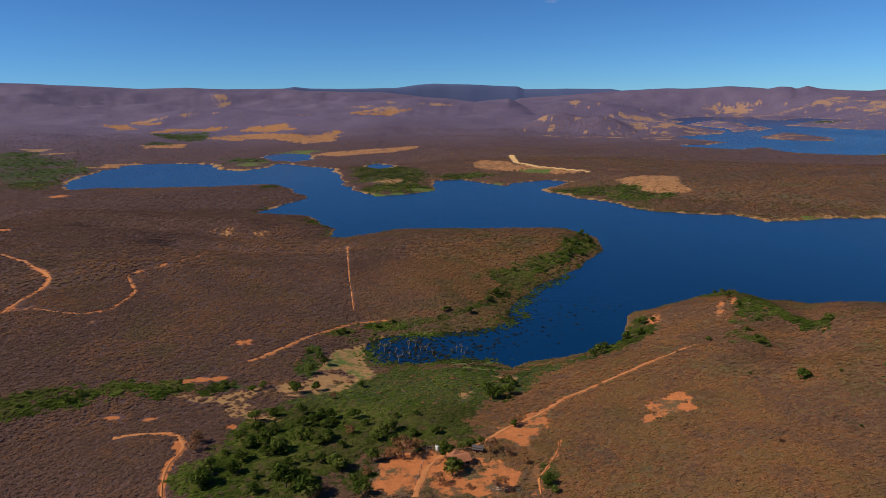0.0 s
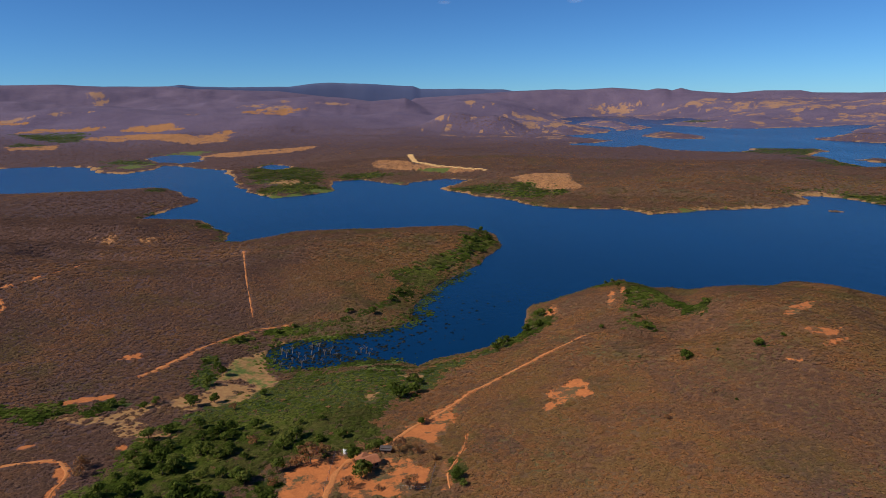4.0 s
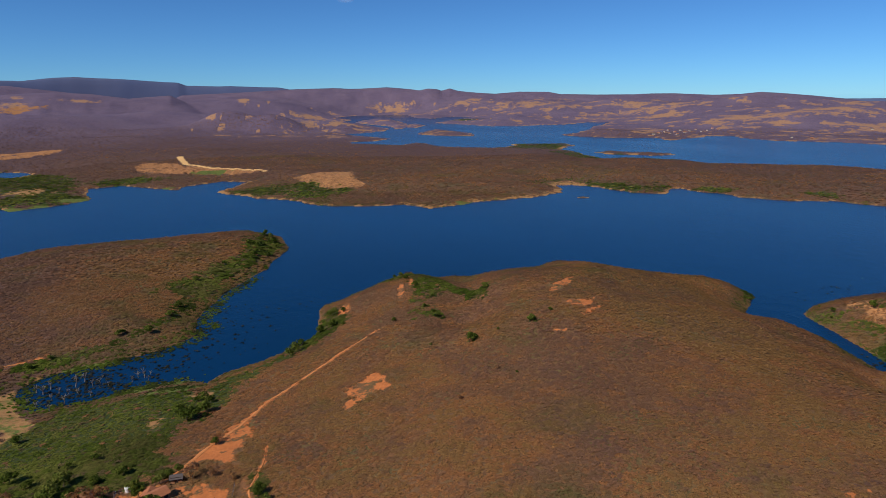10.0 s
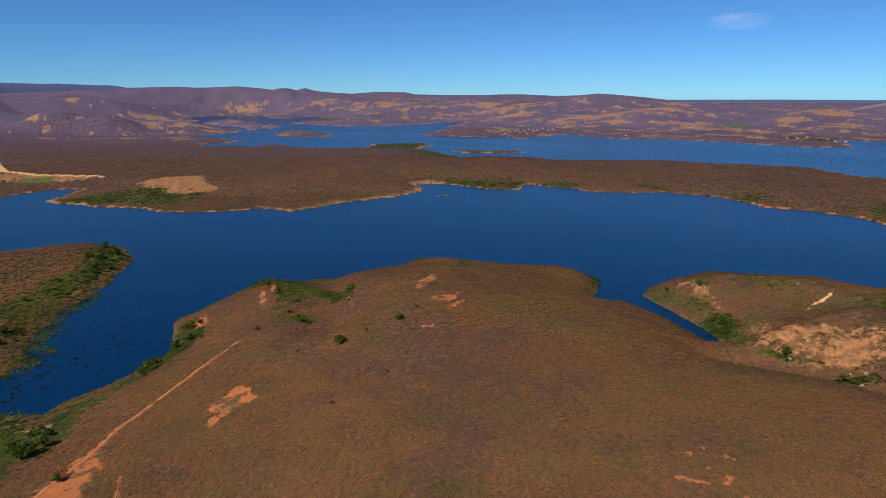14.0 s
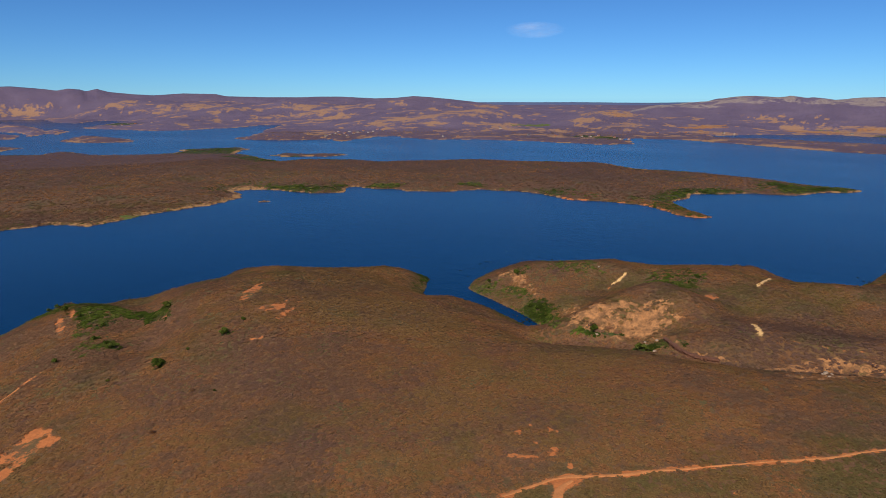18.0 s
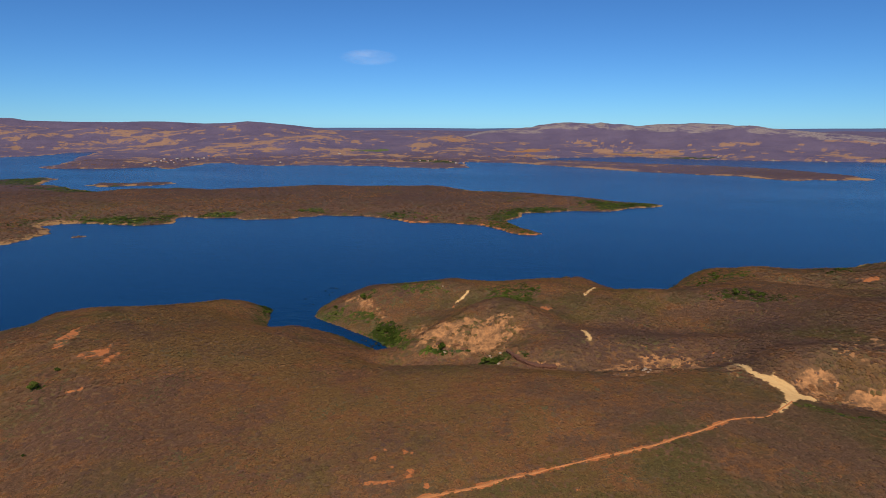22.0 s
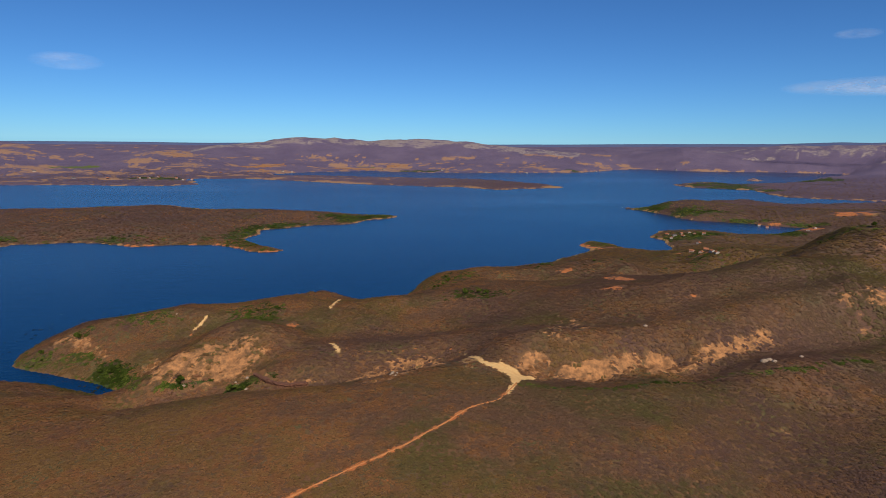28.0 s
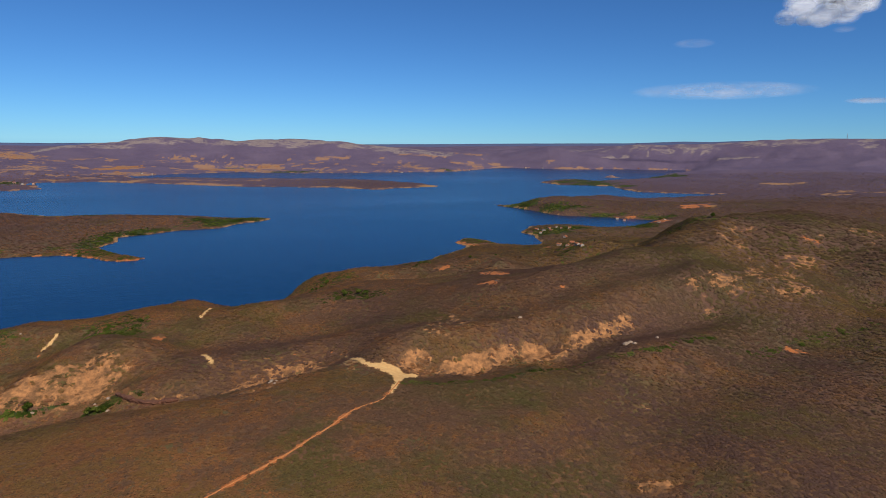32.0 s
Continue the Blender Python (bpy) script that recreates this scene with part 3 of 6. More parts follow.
BANK_AREA = [
    (308.5, 113.6), (315.3, 109), (282.7, 86.6), (289.9, 74.7), (296.7, 65.4), (293.6, 58.8), (288, 53.7), (282.2, 49.8), (277.4, 54.8), (266.2, 55),
    (270.1, 63.5), (263.9, 72.1), (263.6, 80.1), (263.2, 91), (268, 97.1),
]
SHRUB_LINE = [
    (209.6, -54.7), (203.5, -70.2), (200.5, -84.5), (203.5, -99.6), (208, -118.9), (209.9, -132.7), (205.6, -145.4), (205.1, -158.5),
    (217.3, -194.7),
]
SHRUB_VALE = [
    (200.1, -204.5), (207.1, -233.8), (205.4, -248.2), (203.1, -268.8), (200.6, -281.8),
]
SAND_BED = [
    (-115.7, 229.6), (-103.6, 224.8), (-89.2, 224.9), (-75.4, 235), (-76.7, 227.7), (-85.2, 216.5), (-100.9, 218.4),
]
SAND_SPLIT = [
    (-84.2, 212.5), (-79.4, 218.8), (-70.6, 207.5), (-63.5, 204.2), (-69.9, 201.9), (-79.2, 205.3),
]
SAND_WASH = [
    (-69.8, 240.5), (-64, 236), (-53.8, 231.8), (-45.4, 236.2), (-37.5, 247), (-48.7, 255.4), (-58.6, 255.2), (-60.5, 246.7), (-59.7, 227.6), (-65.3, 227.2),
]
MUD = [
    (-48.3, 260.9), (-40.1, 266.6), (-33.7, 256.1), (-34, 248.3), (-43, 251.5),
]
YARD_WEST = [
    (-23.2, 158.3), (-19.9, 166.7), (-13.6, 174.9), (-4.8, 178.4), (-0.8, 170.6), (-4.5, 163.3), (-9.3, 156.9), (-10.4, 147.2), (-16.6, 148), (-21.8, 153.2),
]
YARD_NORTH = [
    (7.9, 178.3), (13.9, 186.7), (20.4, 194.5), (26.9, 199.5), (33.8, 205.3), (37.7, 198.6), (34.1, 189.4), (29, 181), (24.8, 170.2), (21.1, 175.2),
    (17.1, 180.4), (11.4, 176),
]
YARD_EAST = [
    (23.7, 164.7), (26.2, 159.4), (26.4, 148.8), (24.6, 142.6), (19.6, 143.5), (23.1, 152.6),
]
YARD_SOUTH = [
    (-5.4, 166.4), (0.6, 174.3), (9.3, 170.7), (18.2, 165.6), (21.5, 157.9), (18.9, 143.6), (-9.6, 146.9),
]
TRACK_EAST = [
    (23.9, 144.6), (24.6, 152.3), (26.5, 156.9), (31.9, 166.8), (34.8, 177.4),
]
SCALD = [
    (68.9, 202.3), (74.3, 200.6), (77.3, 202.7), (83.4, 204.5), (84.7, 197.8), (83.3, 190.3), (79.2, 188.3), (75, 190.3), (69.9, 187.6), (63.9, 184.5),
    (63.7, 188), (68.3, 191.9),
]
SCAR_TOP = [
    (177.1, 218.6), (184.5, 224), (189.9, 224.9), (198.1, 228.5), (201.5, 229.2), (191.6, 220.1), (183, 216.1), (172.7, 210.7),
]
SCAR_LOW = [
    (166.8, 200.6), (173.6, 199.7), (181.5, 198.1), (189.7, 199.8), (181.8, 193.2), (173.1, 191), (170.6, 196.5), (166.3, 197.6),
]
SCAR_END = [
    (167.3, 185.5), (175.1, 188.3), (182.7, 188.5), (172.9, 184.4), (167.2, 182.6),
]
SCAR_THIN = [
    (148.5, 180), (153.9, 176.9), (153.1, 174.3), (149.1, 177.6),
]
HEADLAND_SCAR = [
    (347.6, 173.4), (350.2, 164.6), (339, 147.6), (328.5, 136.3), (319.1, 134.1), (331.4, 148), (340.2, 161.7),
]
LEDGE = [
    (264.4, 51.5), (259, 47.5), (254.9, 43.1), (252, 39), (250.4, 35), (249.8, 31.4), (249.9, 28.8),
]
LEDGE_FACE = [
    (267.4, 52.4), (264.9, 47.6), (258, 41.4), (254.9, 34.1), (254.5, 22), (251.4, 20.9), (250.6, 30), (252.5, 38), (258.2, 46.1),
]
BANK_OCHRE = [
    (226.5, 5.5), (258, 2.6), (267.4, -7), (269.3, -12.8), (270, -20.6), (268.5, -29.8), (264.4, -30.7), (257.8, -20.2), (259.7, -9.1), (229.5, 0.3),
]
BANK_WEST = [
    (250.5, 13.5), (258.3, 4.6), (260.2, -7.2), (265.1, -10.3), (267.2, -19.9), (263.2, -34.5), (232.4, -29.4), (242.2, -20.2), (229.8, -12.7), (222.8, -7.1),
    (229.7, 2.1),
]
TURNING = [
    (264.9, -40.9), (247.4, -42.5), (234.6, -45.6), (232.8, -49.9), (237, -51.7), (232.3, -52.6), (229.9, -56.5), (224.1, -57.6), (224.2, -63.4), (220.1, -62.3),
    (215.7, -55), (207, -50.9), (199.8, -47.2), (202.2, -46.1), (212.1, -50.4), (219.9, -51.8), (225.4, -48.3), (232.3, -42.9), (244.7, -40.4),
]
BANK_ONE = [
    (229.8, -56.2), (236.2, -60.1), (239.3, -64.5), (240.3, -69.7), (237.6, -72.2), (234.3, -70.7), (231.3, -62.5), (228.5, -58),
]
BANK_TWO = [
    (228.8, -67.8), (230.5, -79.1), (232.4, -92.1), (236.3, -102.5), (237.6, -109.6), (230, -109.5), (226.2, -102.2), (223.4, -93.6), (216.9, -81.5), (225.3, -75),
]
BANK_THREE = [
    (236.8, -114.6), (237.7, -120.3), (232.6, -123.5), (227.1, -123.7), (220.8, -109.7), (227.7, -109.2),
]
BANK_FOUR = [
    (224.9, -124.1), (236.4, -134.5), (239.5, -148.8), (245.2, -163.7), (249, -176.7), (243.1, -176.6), (237.7, -165.1), (234.1, -148.5), (229.2, -137.5), (225.1, -128.6),
]
BLUFF_A = [
    (311.7, -290.2), (333, -326.5), (333.8, -333.2), (326.8, -323.5), (310.1, -295),
]
BLUFF_B = [
    (260.7, -233), (269.2, -256), (287.9, -293), (282.7, -294.6), (262.3, -260.5), (256.9, -238.3),
]
BLUFF_C = [
    (232.1, -252.3), (239.7, -266.6), (258.4, -297.5), (264.1, -311.3), (244.6, -289.1), (235.6, -265.9),
]
BLUFF_D = [
    (307.2, -346.8), (309.4, -362.9), (304.4, -355.5), (302.4, -346.1),
]
BLUFF_E = [
    (246.5, -217.6), (250.9, -225.8), (244.7, -225.4), (242.1, -222.3),
]
BLUFF_F = [
    (245, -81.1), (268.1, -95.6), (274, -103.5), (265.6, -103.2), (248.1, -91.2), (241.8, -82.7),
]
BLUFF_G = [
    (176.3, -122.2), (177, -129.4), (171, -132.3), (167.8, -128.4), (170.2, -123.6),
]
BLUFF_H = [
    (127.8, -98.1), (128.7, -103), (124.4, -108.1), (123.1, -105.4), (126.2, -97.8),
]
RED_CUT = [
    (385.3, -150.6), (369.5, -156.2), (344, -156.6), (345.1, -149.7), (364.1, -146.3),
]
HEAD_GREEN = [
    (421.3, 181.5), (439.2, 163.3), (367.7, 117.8), (357.5, 106.4), (353.1, 123.6), (355.8, 143.5),
]
HEAD_BUSH = [
    (336.2, 181.9), (338.5, 166.9), (329.4, 143.3), (316.9, 132.4), (321.6, 150.8), (328.1, 173.5),
]
GULLY_BUSH = [
    (312.1, 130.3), (308.1, 118.4), (268.5, 98.7), (265.4, 104.6), (302.4, 126),
]
BROW_GREEN = [
    (169.8, 360.7), (187.3, 364.1), (161.7, 282.8), (164.3, 264.3), (167.5, 253.4), (159.1, 246), (157, 263.7), (150.9, 275.8), (149.5, 297.3),
]
FIELD_A = [
    (-981.4, 2103.9), (-1012.8, 2332.6), (-868.5, 2397.9), (-810.5, 2383.3), (-901.2, 2259.4),
]
FIELD_B = [
    (-765.3, 2339.7), (-721.9, 2411), (-589.5, 2399.9), (-535.7, 2300.5), (-646.3, 2288.3),
]
FIELD_C = [
    (-798.5, 2089.6), (-758.6, 2194.3), (-618.2, 2259.3), (-473.8, 2152.8), (-392.6, 2245.8), (-365.6, 2268.1), (-330.9, 1882.9), (-408.8, 1849.4), (-620.3, 2058.7), (-650.8, 1980.2),
]
FIELD_D = [
    (-1280.4, 2515.2), (-1103.8, 2499.6), (-1104.4, 2448.3),
]
FIELD_E = [
    (-859.1, 1780.6), (-772.9, 1884.5), (-735.4, 1770.5), (-818.9, 1727.1),
]
FIELD_F = [
    (-331.4, 1521.2), (-268.8, 1602.8), (-128.8, 1668.1), (-46.9, 1702.4), (-119.4, 1541.9), (-241.7, 1437.4),
]
FIELD_G = [
    (-436.8, 2900.8), (-331.1, 3001), (-223.9, 2997.2), (-117.8, 3002.5), (-216.3, 2881.6), (-415.2, 2836.4),
]
FIELD_H = [
    (-741.3, 1292.8), (-725.5, 1364.4), (-687.8, 1388.9), (-597.1, 1353.5), (-666.1, 1343.3), (-704.7, 1279.1),
]
FIELD_I = [
    (-117.7, 979.3), (-85.8, 972.6), (-55, 928.9), (-88.3, 902.9),
]
FIELD_J = [
    (-1316.7, 2454.8), (-1228.7, 2476.5), (-1070.9, 2214.1), (-1108.8, 2152.4),
]
GROVE = [
    (-976.7, 2073), (-898.3, 2200.8), (-832, 2246.4), (-769, 1986.6), (-882.1, 2022.6),
]
FAR_MARSH = [
    (-1040.9, 1466.7), (-1028.5, 1570.8), (-831.9, 1356.4), (-741.3, 1282.3), (-638.7, 1032.7), (-633.8, 952.1), (-714.2, 992.2),
]
PLAIN_GREEN = [
    (-177.4, 1174.1), (-145.7, 1273.4), (-70, 1162.4), (-24.7, 1019.9), (-39.6, 924), (-77.9, 877.7), (-128.4, 957.4),
]
FIELD_K = [
    (2574.3, 168.2), (2630.2, 127.7), (2672.7, 40.2), (2604.7, -71.4), (2455.7, 17),
]
FIELD_L = [
    (2667.6, -39.2), (2708.7, -75.2), (2701.3, -133.6), (2574.6, -164.8), (2614.3, -94.4),
]
FIELD_M = [
    (2409.8, 492.6), (2531.1, 428.5), (2575.7, 334.3), (2511.6, 336.5), (2406.3, 427.1),
]
FIELD_N = [
    (2267.1, 403.3), (2381.9, 404.5), (2361.4, 364.1), (2217.8, 351.4),
]
FIELD_O = [
    (2632.5, 845.9), (2693.1, 816.3), (2582.3, 700.1), (2527.6, 732), (2555.4, 803.8),
]
YELLOW_SLOPE = [
    (261.3, -221), (267.5, -251.5), (294.7, -302.1), (294.4, -323.6), (285.4, -336.3), (260.5, -305), (241.6, -291.6), (229.6, -263.3), (233.6, -239.3), (247.1, -234.3),
]
YELLOW_BROW = [
    (324.2, -279.9), (340.9, -321.7), (333, -336), (319.5, -307.3), (308.2, -279.4),
]
YELLOW_EDGE = [
    (316, -394.7), (319.5, -423.2), (275, -376), (289.5, -377.8),
]
YELLOW_KNOLL = [
    (251, -70.6), (285.3, -92), (281.1, -105.4), (267.3, -106.1), (248.7, -88), (244.2, -73.7),
]
SHORE_SCAR = [
    (470.5, -143.4), (463.4, -147.1), (456.9, -153.3), (452.7, -152.4), (459, -145.8),
]
SHORE_BUSH = [
    (370.1, -47), (391.9, -61.6), (372.1, -74.8), (354.5, -80.6), (353, -65.1), (357.5, -50.3),
]
# where the scrub keeps some olive leaf: x, y, half width, half depth, turn
OLIVE = [
    (113, 128, 16, 9, -42), (104, 129, 9, 6, -39), (200, -198, 40, 14, -135), (190, -115, 30, 12, -121), (138, -150, 35, 10, -137), (217, -37, 25, 10, -100), (292, -243, 60, 30, -130), (221, 70, 22, 9, -73), (187, -81, 36, 12, -113), (152, -122, 18, 9, -129), (330, 25, 30, 14, -86), (211, -244, 30, 14, -139),
]
FIELDS = [FIELD_A, FIELD_B, FIELD_C, FIELD_D, FIELD_E, FIELD_F, FIELD_G, FIELD_H, FIELD_I, FIELD_J, FIELD_K, FIELD_L, FIELD_M, FIELD_N, FIELD_O]
CUTS = [BANK_ONE, BANK_TWO, BANK_THREE, BANK_FOUR]
BLUFFS = [BLUFF_A, BLUFF_B, BLUFF_C, BLUFF_D, BLUFF_E, BLUFF_F, BLUFF_G, BLUFF_H, BANK_WEST, BANK_OCHRE]
SCARS = [SCALD, SCAR_TOP, SCAR_LOW, SCAR_END, SCAR_THIN, RED_CUT, SHORE_SCAR]
YARDS = [YARD_WEST, YARD_NORTH, YARD_EAST, YARD_SOUTH]
SOIL = []
SOIL += [
    (78,165,0.7,1.5,-25), (109,309,3.8,6.6,-19), (137,296,1.9,10.1,-25),
    (160,249,1.7,3.3,-33), (143,64,1.0,1.4,-66),
    (140,58,0.9,1.0,-67), (135,69,0.9,1.0,-63), (148,57,0.9,1.4,-69), (139,52,0.8,1.0,-70),
]
SOIL += [
    (137,72,0.8,1.4,-62), (132,58,3.8,1.1,-66), (142,64,0.9,1.3,-66), (148,63,0.8,1.0,-67), (137,52,1.0,0.9,-69), (148,55,0.7,1.0,-70),
    (134,46,0.8,1.1,-71), (136,72,0.8,1.0,-62), (143,8.8,1.0,1.0,-86), (151,-3.5,0.8,0.8,-91), (78,167,0.6,1.6,-25), 
    (-121,202,3.3,2.6,31), (-107,202,3.2,1.6,28), (-101,242,10.2,2.7,23), (-76,196,2.1,3.0,21),
]
SOIL += [
    (-100,287,6.4,2.9,19), (-230,315,9.5,5.0,36), (-88,181,2.0,4.1,26), (-393,539,6.1,9.9,36),
    (-541,851,16.6,27,32), (315,-131,8.1,6.6,-113), (462,-151,6.3,4.0,-108),
    (286,-160,2.5,2.6,-119), (493,-285,7.4,2.9,-120), (530,-279,5.5,2.1,-118), (455,-174,8.2,2.5,-111),
]
SOIL += [
    (330,43,2.9,4.5,-83), (340,99,1.2,1.8,-74), (868,-732,21,30,-130), (873,-760,14.8,24,-131), (781,-599,14.4,23,-127), (853,-600,17.2,6.4,-125),
    (133,287,2.4,5.2,-25), (145,299,1.9,7.0,-26), (304,-352,7.8,3.1,-139), (202,-228,5.8,3.2,-139),
]
PALE = []
PALE += [
    (-88,945,30,33,5), (6.7,222,3.5,5.0,-2), 
    (25,247,5.4,3.6,-6), (-1173,2526,71,31,25),
    
]
PALE += [
    (-1021,1559,37,40,33), (-934,1508,29,20,32), (-391,3046,67,30,7), (-279,3006,66,42,5), (-39,3110,85,29,1), (-1002,2589,101,9.4,21),
    (-601,2757,36,58,12), (-1339,3826,52,83,19), (-263,3148,29,40,5), (1820,3749,76,28,-26), (2106,3569,227,54,-31), (1826,3992,160,70,-25),
    (2170,3327,145,30,-33), (2466,2659,83,24,-43), (2535,2417,89,57,-46), (2555,2196,68,108,-49),
]
PALE += [
    (2274,2632,143,35,-41), (2282,2332,179,63,-44), (2167,1483,144,144,-56), (1993,1538,55,71,-52), (2385,1346,100,160,-61), (1923,1169,12.3,19.7,-59),
    (2134,1035,76,90,-64), (2370,1222,73,27,-63), (2450,2178,90,72,-48), (2365,3109,143,228,-37), (2026,2980,99,60,-34), (2349,838,68,51,-70),
    (2094,821,37,44,-69), (2656,824,101,162,-73), (1857,3614,148,29,-27), (1524,1215,36,57,-51),
]
PALE += [
    (2653,30,133,80,-89), (2463,-75,90,121,-92), (2302,335,64,70,-82), (2321,638,44,66,-75), (1848,1111,15.7,25,-59), (2039,1012,62,42,-64),
    (2090,1524,94,44,-54), (2030,1322,88,31,-57), (2268,2043,111,84,-48), (2642,144,48,28,-87), (2516,2114,60,73,-50), (2505,2490,129,48,-45),
    (2685,-60,29,43,-91), (2667,78,110,22,-88), (2686,-87,44,44,-92), (2559,197,70,27,-86),
]
PALE += [
    (2329,375,39,43,-81), (2851,-771,108,18.4,-105), (3159,-1168,92,34,-110), (2741,-1439,23,36,-118), (2819,-1190,45,61,-113), (1048,-1347,62,60,-142),
    (1051,-1267,30,48,-140), (1370,-1447,55,34,-137), (2575,702,97,41,-75), (2240,674,64,30,-73), (677,-259,17.3,4.1,-111), (854,-755,16.7,27,-131),
    (240,-39,3.4,8.1,-99),
]
OCHRE = []
OCHRE += [
    (232,-64,6.2,7.9,-105), (-185,304,3.4,3.4,31), 
    (-216,561,8.9,7.3,21), (-202,558,7.7,6.3,20), (-167,560,8.6,6.0,17),
]
GREEN = []
GREEN += [
    (-152,208,20,7.4,36), (-136,223,17.8,6.4,31), (-112,229,10.0,7.1,26), (-92,234,13.6,5.9,22), (-65,238,5.3,5.7,15), (-62,261,5.8,12.4,13),
    (-66,283,4.5,8.8,13), (-35,319,12.3,4.2,6), (-57,307,9.0,3.3,11), (-159,218,15.7,5.8,36), (-80,233,4.9,4.8,19), (-18.7,194,12.0,14.9,5),
    (19.4,228,5.9,9.8,-5), (-2.0,175,2.6,3.9,1), (1.3,164,3.5,3.1,0), (27,153,2.0,5.8,-10),
]
GREEN += [
    (-26,158,6.9,7.0,9), (-897,1308,101,94,34), (-767,1211,65,97,32), (-432,1378,53,80,17), (-70,879,57,46,5), (-130,1043,29,46,7),
    (31,1006,46,24,-2), (185,798,45,35,-13), (235,794,23,34,-16), (-850,2077,61,61,22), (-843,1851,37,59,24), (-206,726,9.7,15.1,16),
    (-133,629,10.7,28,12), (-261,930,15.9,25,16), (155,304,8.4,46,-27),
]
GREEN += [
    (153,340,7.0,18.3,-24), (167,257,2.9,5.5,-33), (124,200,1.4,2.9,-32), (101,298,6.0,13.5,-19), (149,193,2.4,2.7,-38), (133,248,3.8,4.9,-28),
    (351,69,13.5,21,-79), (306,124,6.9,7.5,-68), (333,176,6.4,5.0,-62),
    (332,222,5.3,13.7,-56), (469,-53,19.4,36,-96), (940,36,40,21,-88), (718,140,24,25,-79),
]
GREEN += [
    (881,977,60,79,-42), (943,1205,70,72,-38), (259,55,7.7,4.6,-78), (314,130,7.8,5.5,-68), (677,114,17.7,10.3,-80), (1875,619,72,83,-72),
    (680,518,31,12.0,-53), (742,420,23,12.9,-61), (601,587,31,12.5,-46), (346,63,6.7,17.3,-80), 
    (308,130,7.0,10.0,-67), (363,-62,17.4,5.4,-100), (475,-51,9.8,25,-96), (266,81,13.5,1.2,-73),
]
GREEN += [
    (259,55,10.3,3.5,-78), (361,-63,19.0,5.9,-100), (444,-48,12.5,33,-96), (972,-509,70,23,-118), (1061,-496,32,51,-115), (889,-570,39,11.1,-123),
    (508,-142,12.7,20,-106), (458,-181,18.3,5.9,-112), (731,-409,31,17.8,-119), (372,-315,27,8.0,-130), (840,-633,29,8.7,-127), (1666,-1003,71,114,-121),
    (1665,-925,52,47,-119), (1501,-1012,33,53,-124), (1802,-1392,83,43,-128), (2429,-825,70,31,-109),
]
GREEN += [
    (2425,-149,111,57,-94), (753,-540,25,41,-126), (721,-383,30,22,-118), (510,-292,22,57,-120), (941,1193,69,98,-38), (874,975,36,57,-42),
    (353,158,5.1,7.4,-66), (1210,2173,91,145,-29), (1662,2750,88,116,-31), (231,748,43,29,-17), (179,792,37,22,-13),
]
LIME = []
LIME += [
    (9.8,272,14.5,5.5,-2), (-9.7,309,17.8,2.3,2), (17.0,261,7.7,3.6,-4), (45,336,2.6,3.9,-8), (152,1019,26,15.7,-8), (-74,824,38,9.4,5),
    (-29,856,17.3,10.1,2), (-372,1612,53,42,13), (-411,1308,38,40,17), (69,914,25,7.9,-4), (378,590,39,8.1,-33), (-25,858,15.8,10.4,2),
    (2206,972,66,43,-66), (2656,31,53,10.1,-89),
]
ROCK = []
ROCK += [
    (3395, 636, 63, 61, -79), (2714, -1817, 119, 18.1, -124), (2594, -2059, 151, 22, -128), (2329, -2161, 87, 13.4, -133),
]
# ---- where single things stand: x, y, width across ----
GREEN_TREES = [
    (-1.2, 170.9, 4), (0.4, 158.8, 5.2), (4.5, 174.5, 3.7), (6.7, 176.1, 3.4), (2.4, 160.8, 3.5), (21.9, 190.6, 2.8), (26.8, 149.2, 3.4), (27.5, 144.9, 2.6),
    (-32.8, 164.4, 5.4), (-23.7, 169.5, 4.4), (-24.4, 149.5, 4.4), (-39.1, 149.4, 7.5), (-46.6, 154.1, 7), (-19.5, 204.2, 2.5), (9.7, 178.9, 2.7), (23.4, 223.2, 5),
    (16.5, 219.9, 5.3), (-36.4, 238.8, 3.4), (122.1, 197.8, 2.8), (159.6, 195.1, 2), (130.9, 243.8, 2.7), (134.8, 197.6, 1.4), (142.3, 268.4, 2.1), (133.8, 241.1, 1.6),
    (119.6, 163.4, 1.2), (131.6, 257.5, 2.2), (109.3, 208.3, 1.4), (112.5, 251.7, 2.2), (-61.8, 231.4, 4.3), (-54.4, 234.5, 3.8), (-56.7, 264.8, 4.2), (-60.7, 253.1, 4.6),
]
DRY_TREES = [
    (13.3, 147.8, 4.6), (-3.1, 153.3, 4.1), (-14.3, 172.3, 7.4), (-18.7, 171.8, 4.8), (-11, 177.2, 4.9), (12.8, 172.1, 4.8), (17.7, 168.5, 3.3), (-24.3, 161, 3.2),
    (5, 150.3, 2), (-35.5, 150.6, 4.1), (22.1, 162.5, 2.8), (22.1, 192.3, 3.2), (121, 197.3, 2.3), (-81.4, 177.7, 4), (-82.7, 183.2, 4.5), (-33.8, 190.8, 4),
    (-45.9, 226, 3.2), (116, 170.5, 1.7), (94.6, 160.4, 1.9),
]
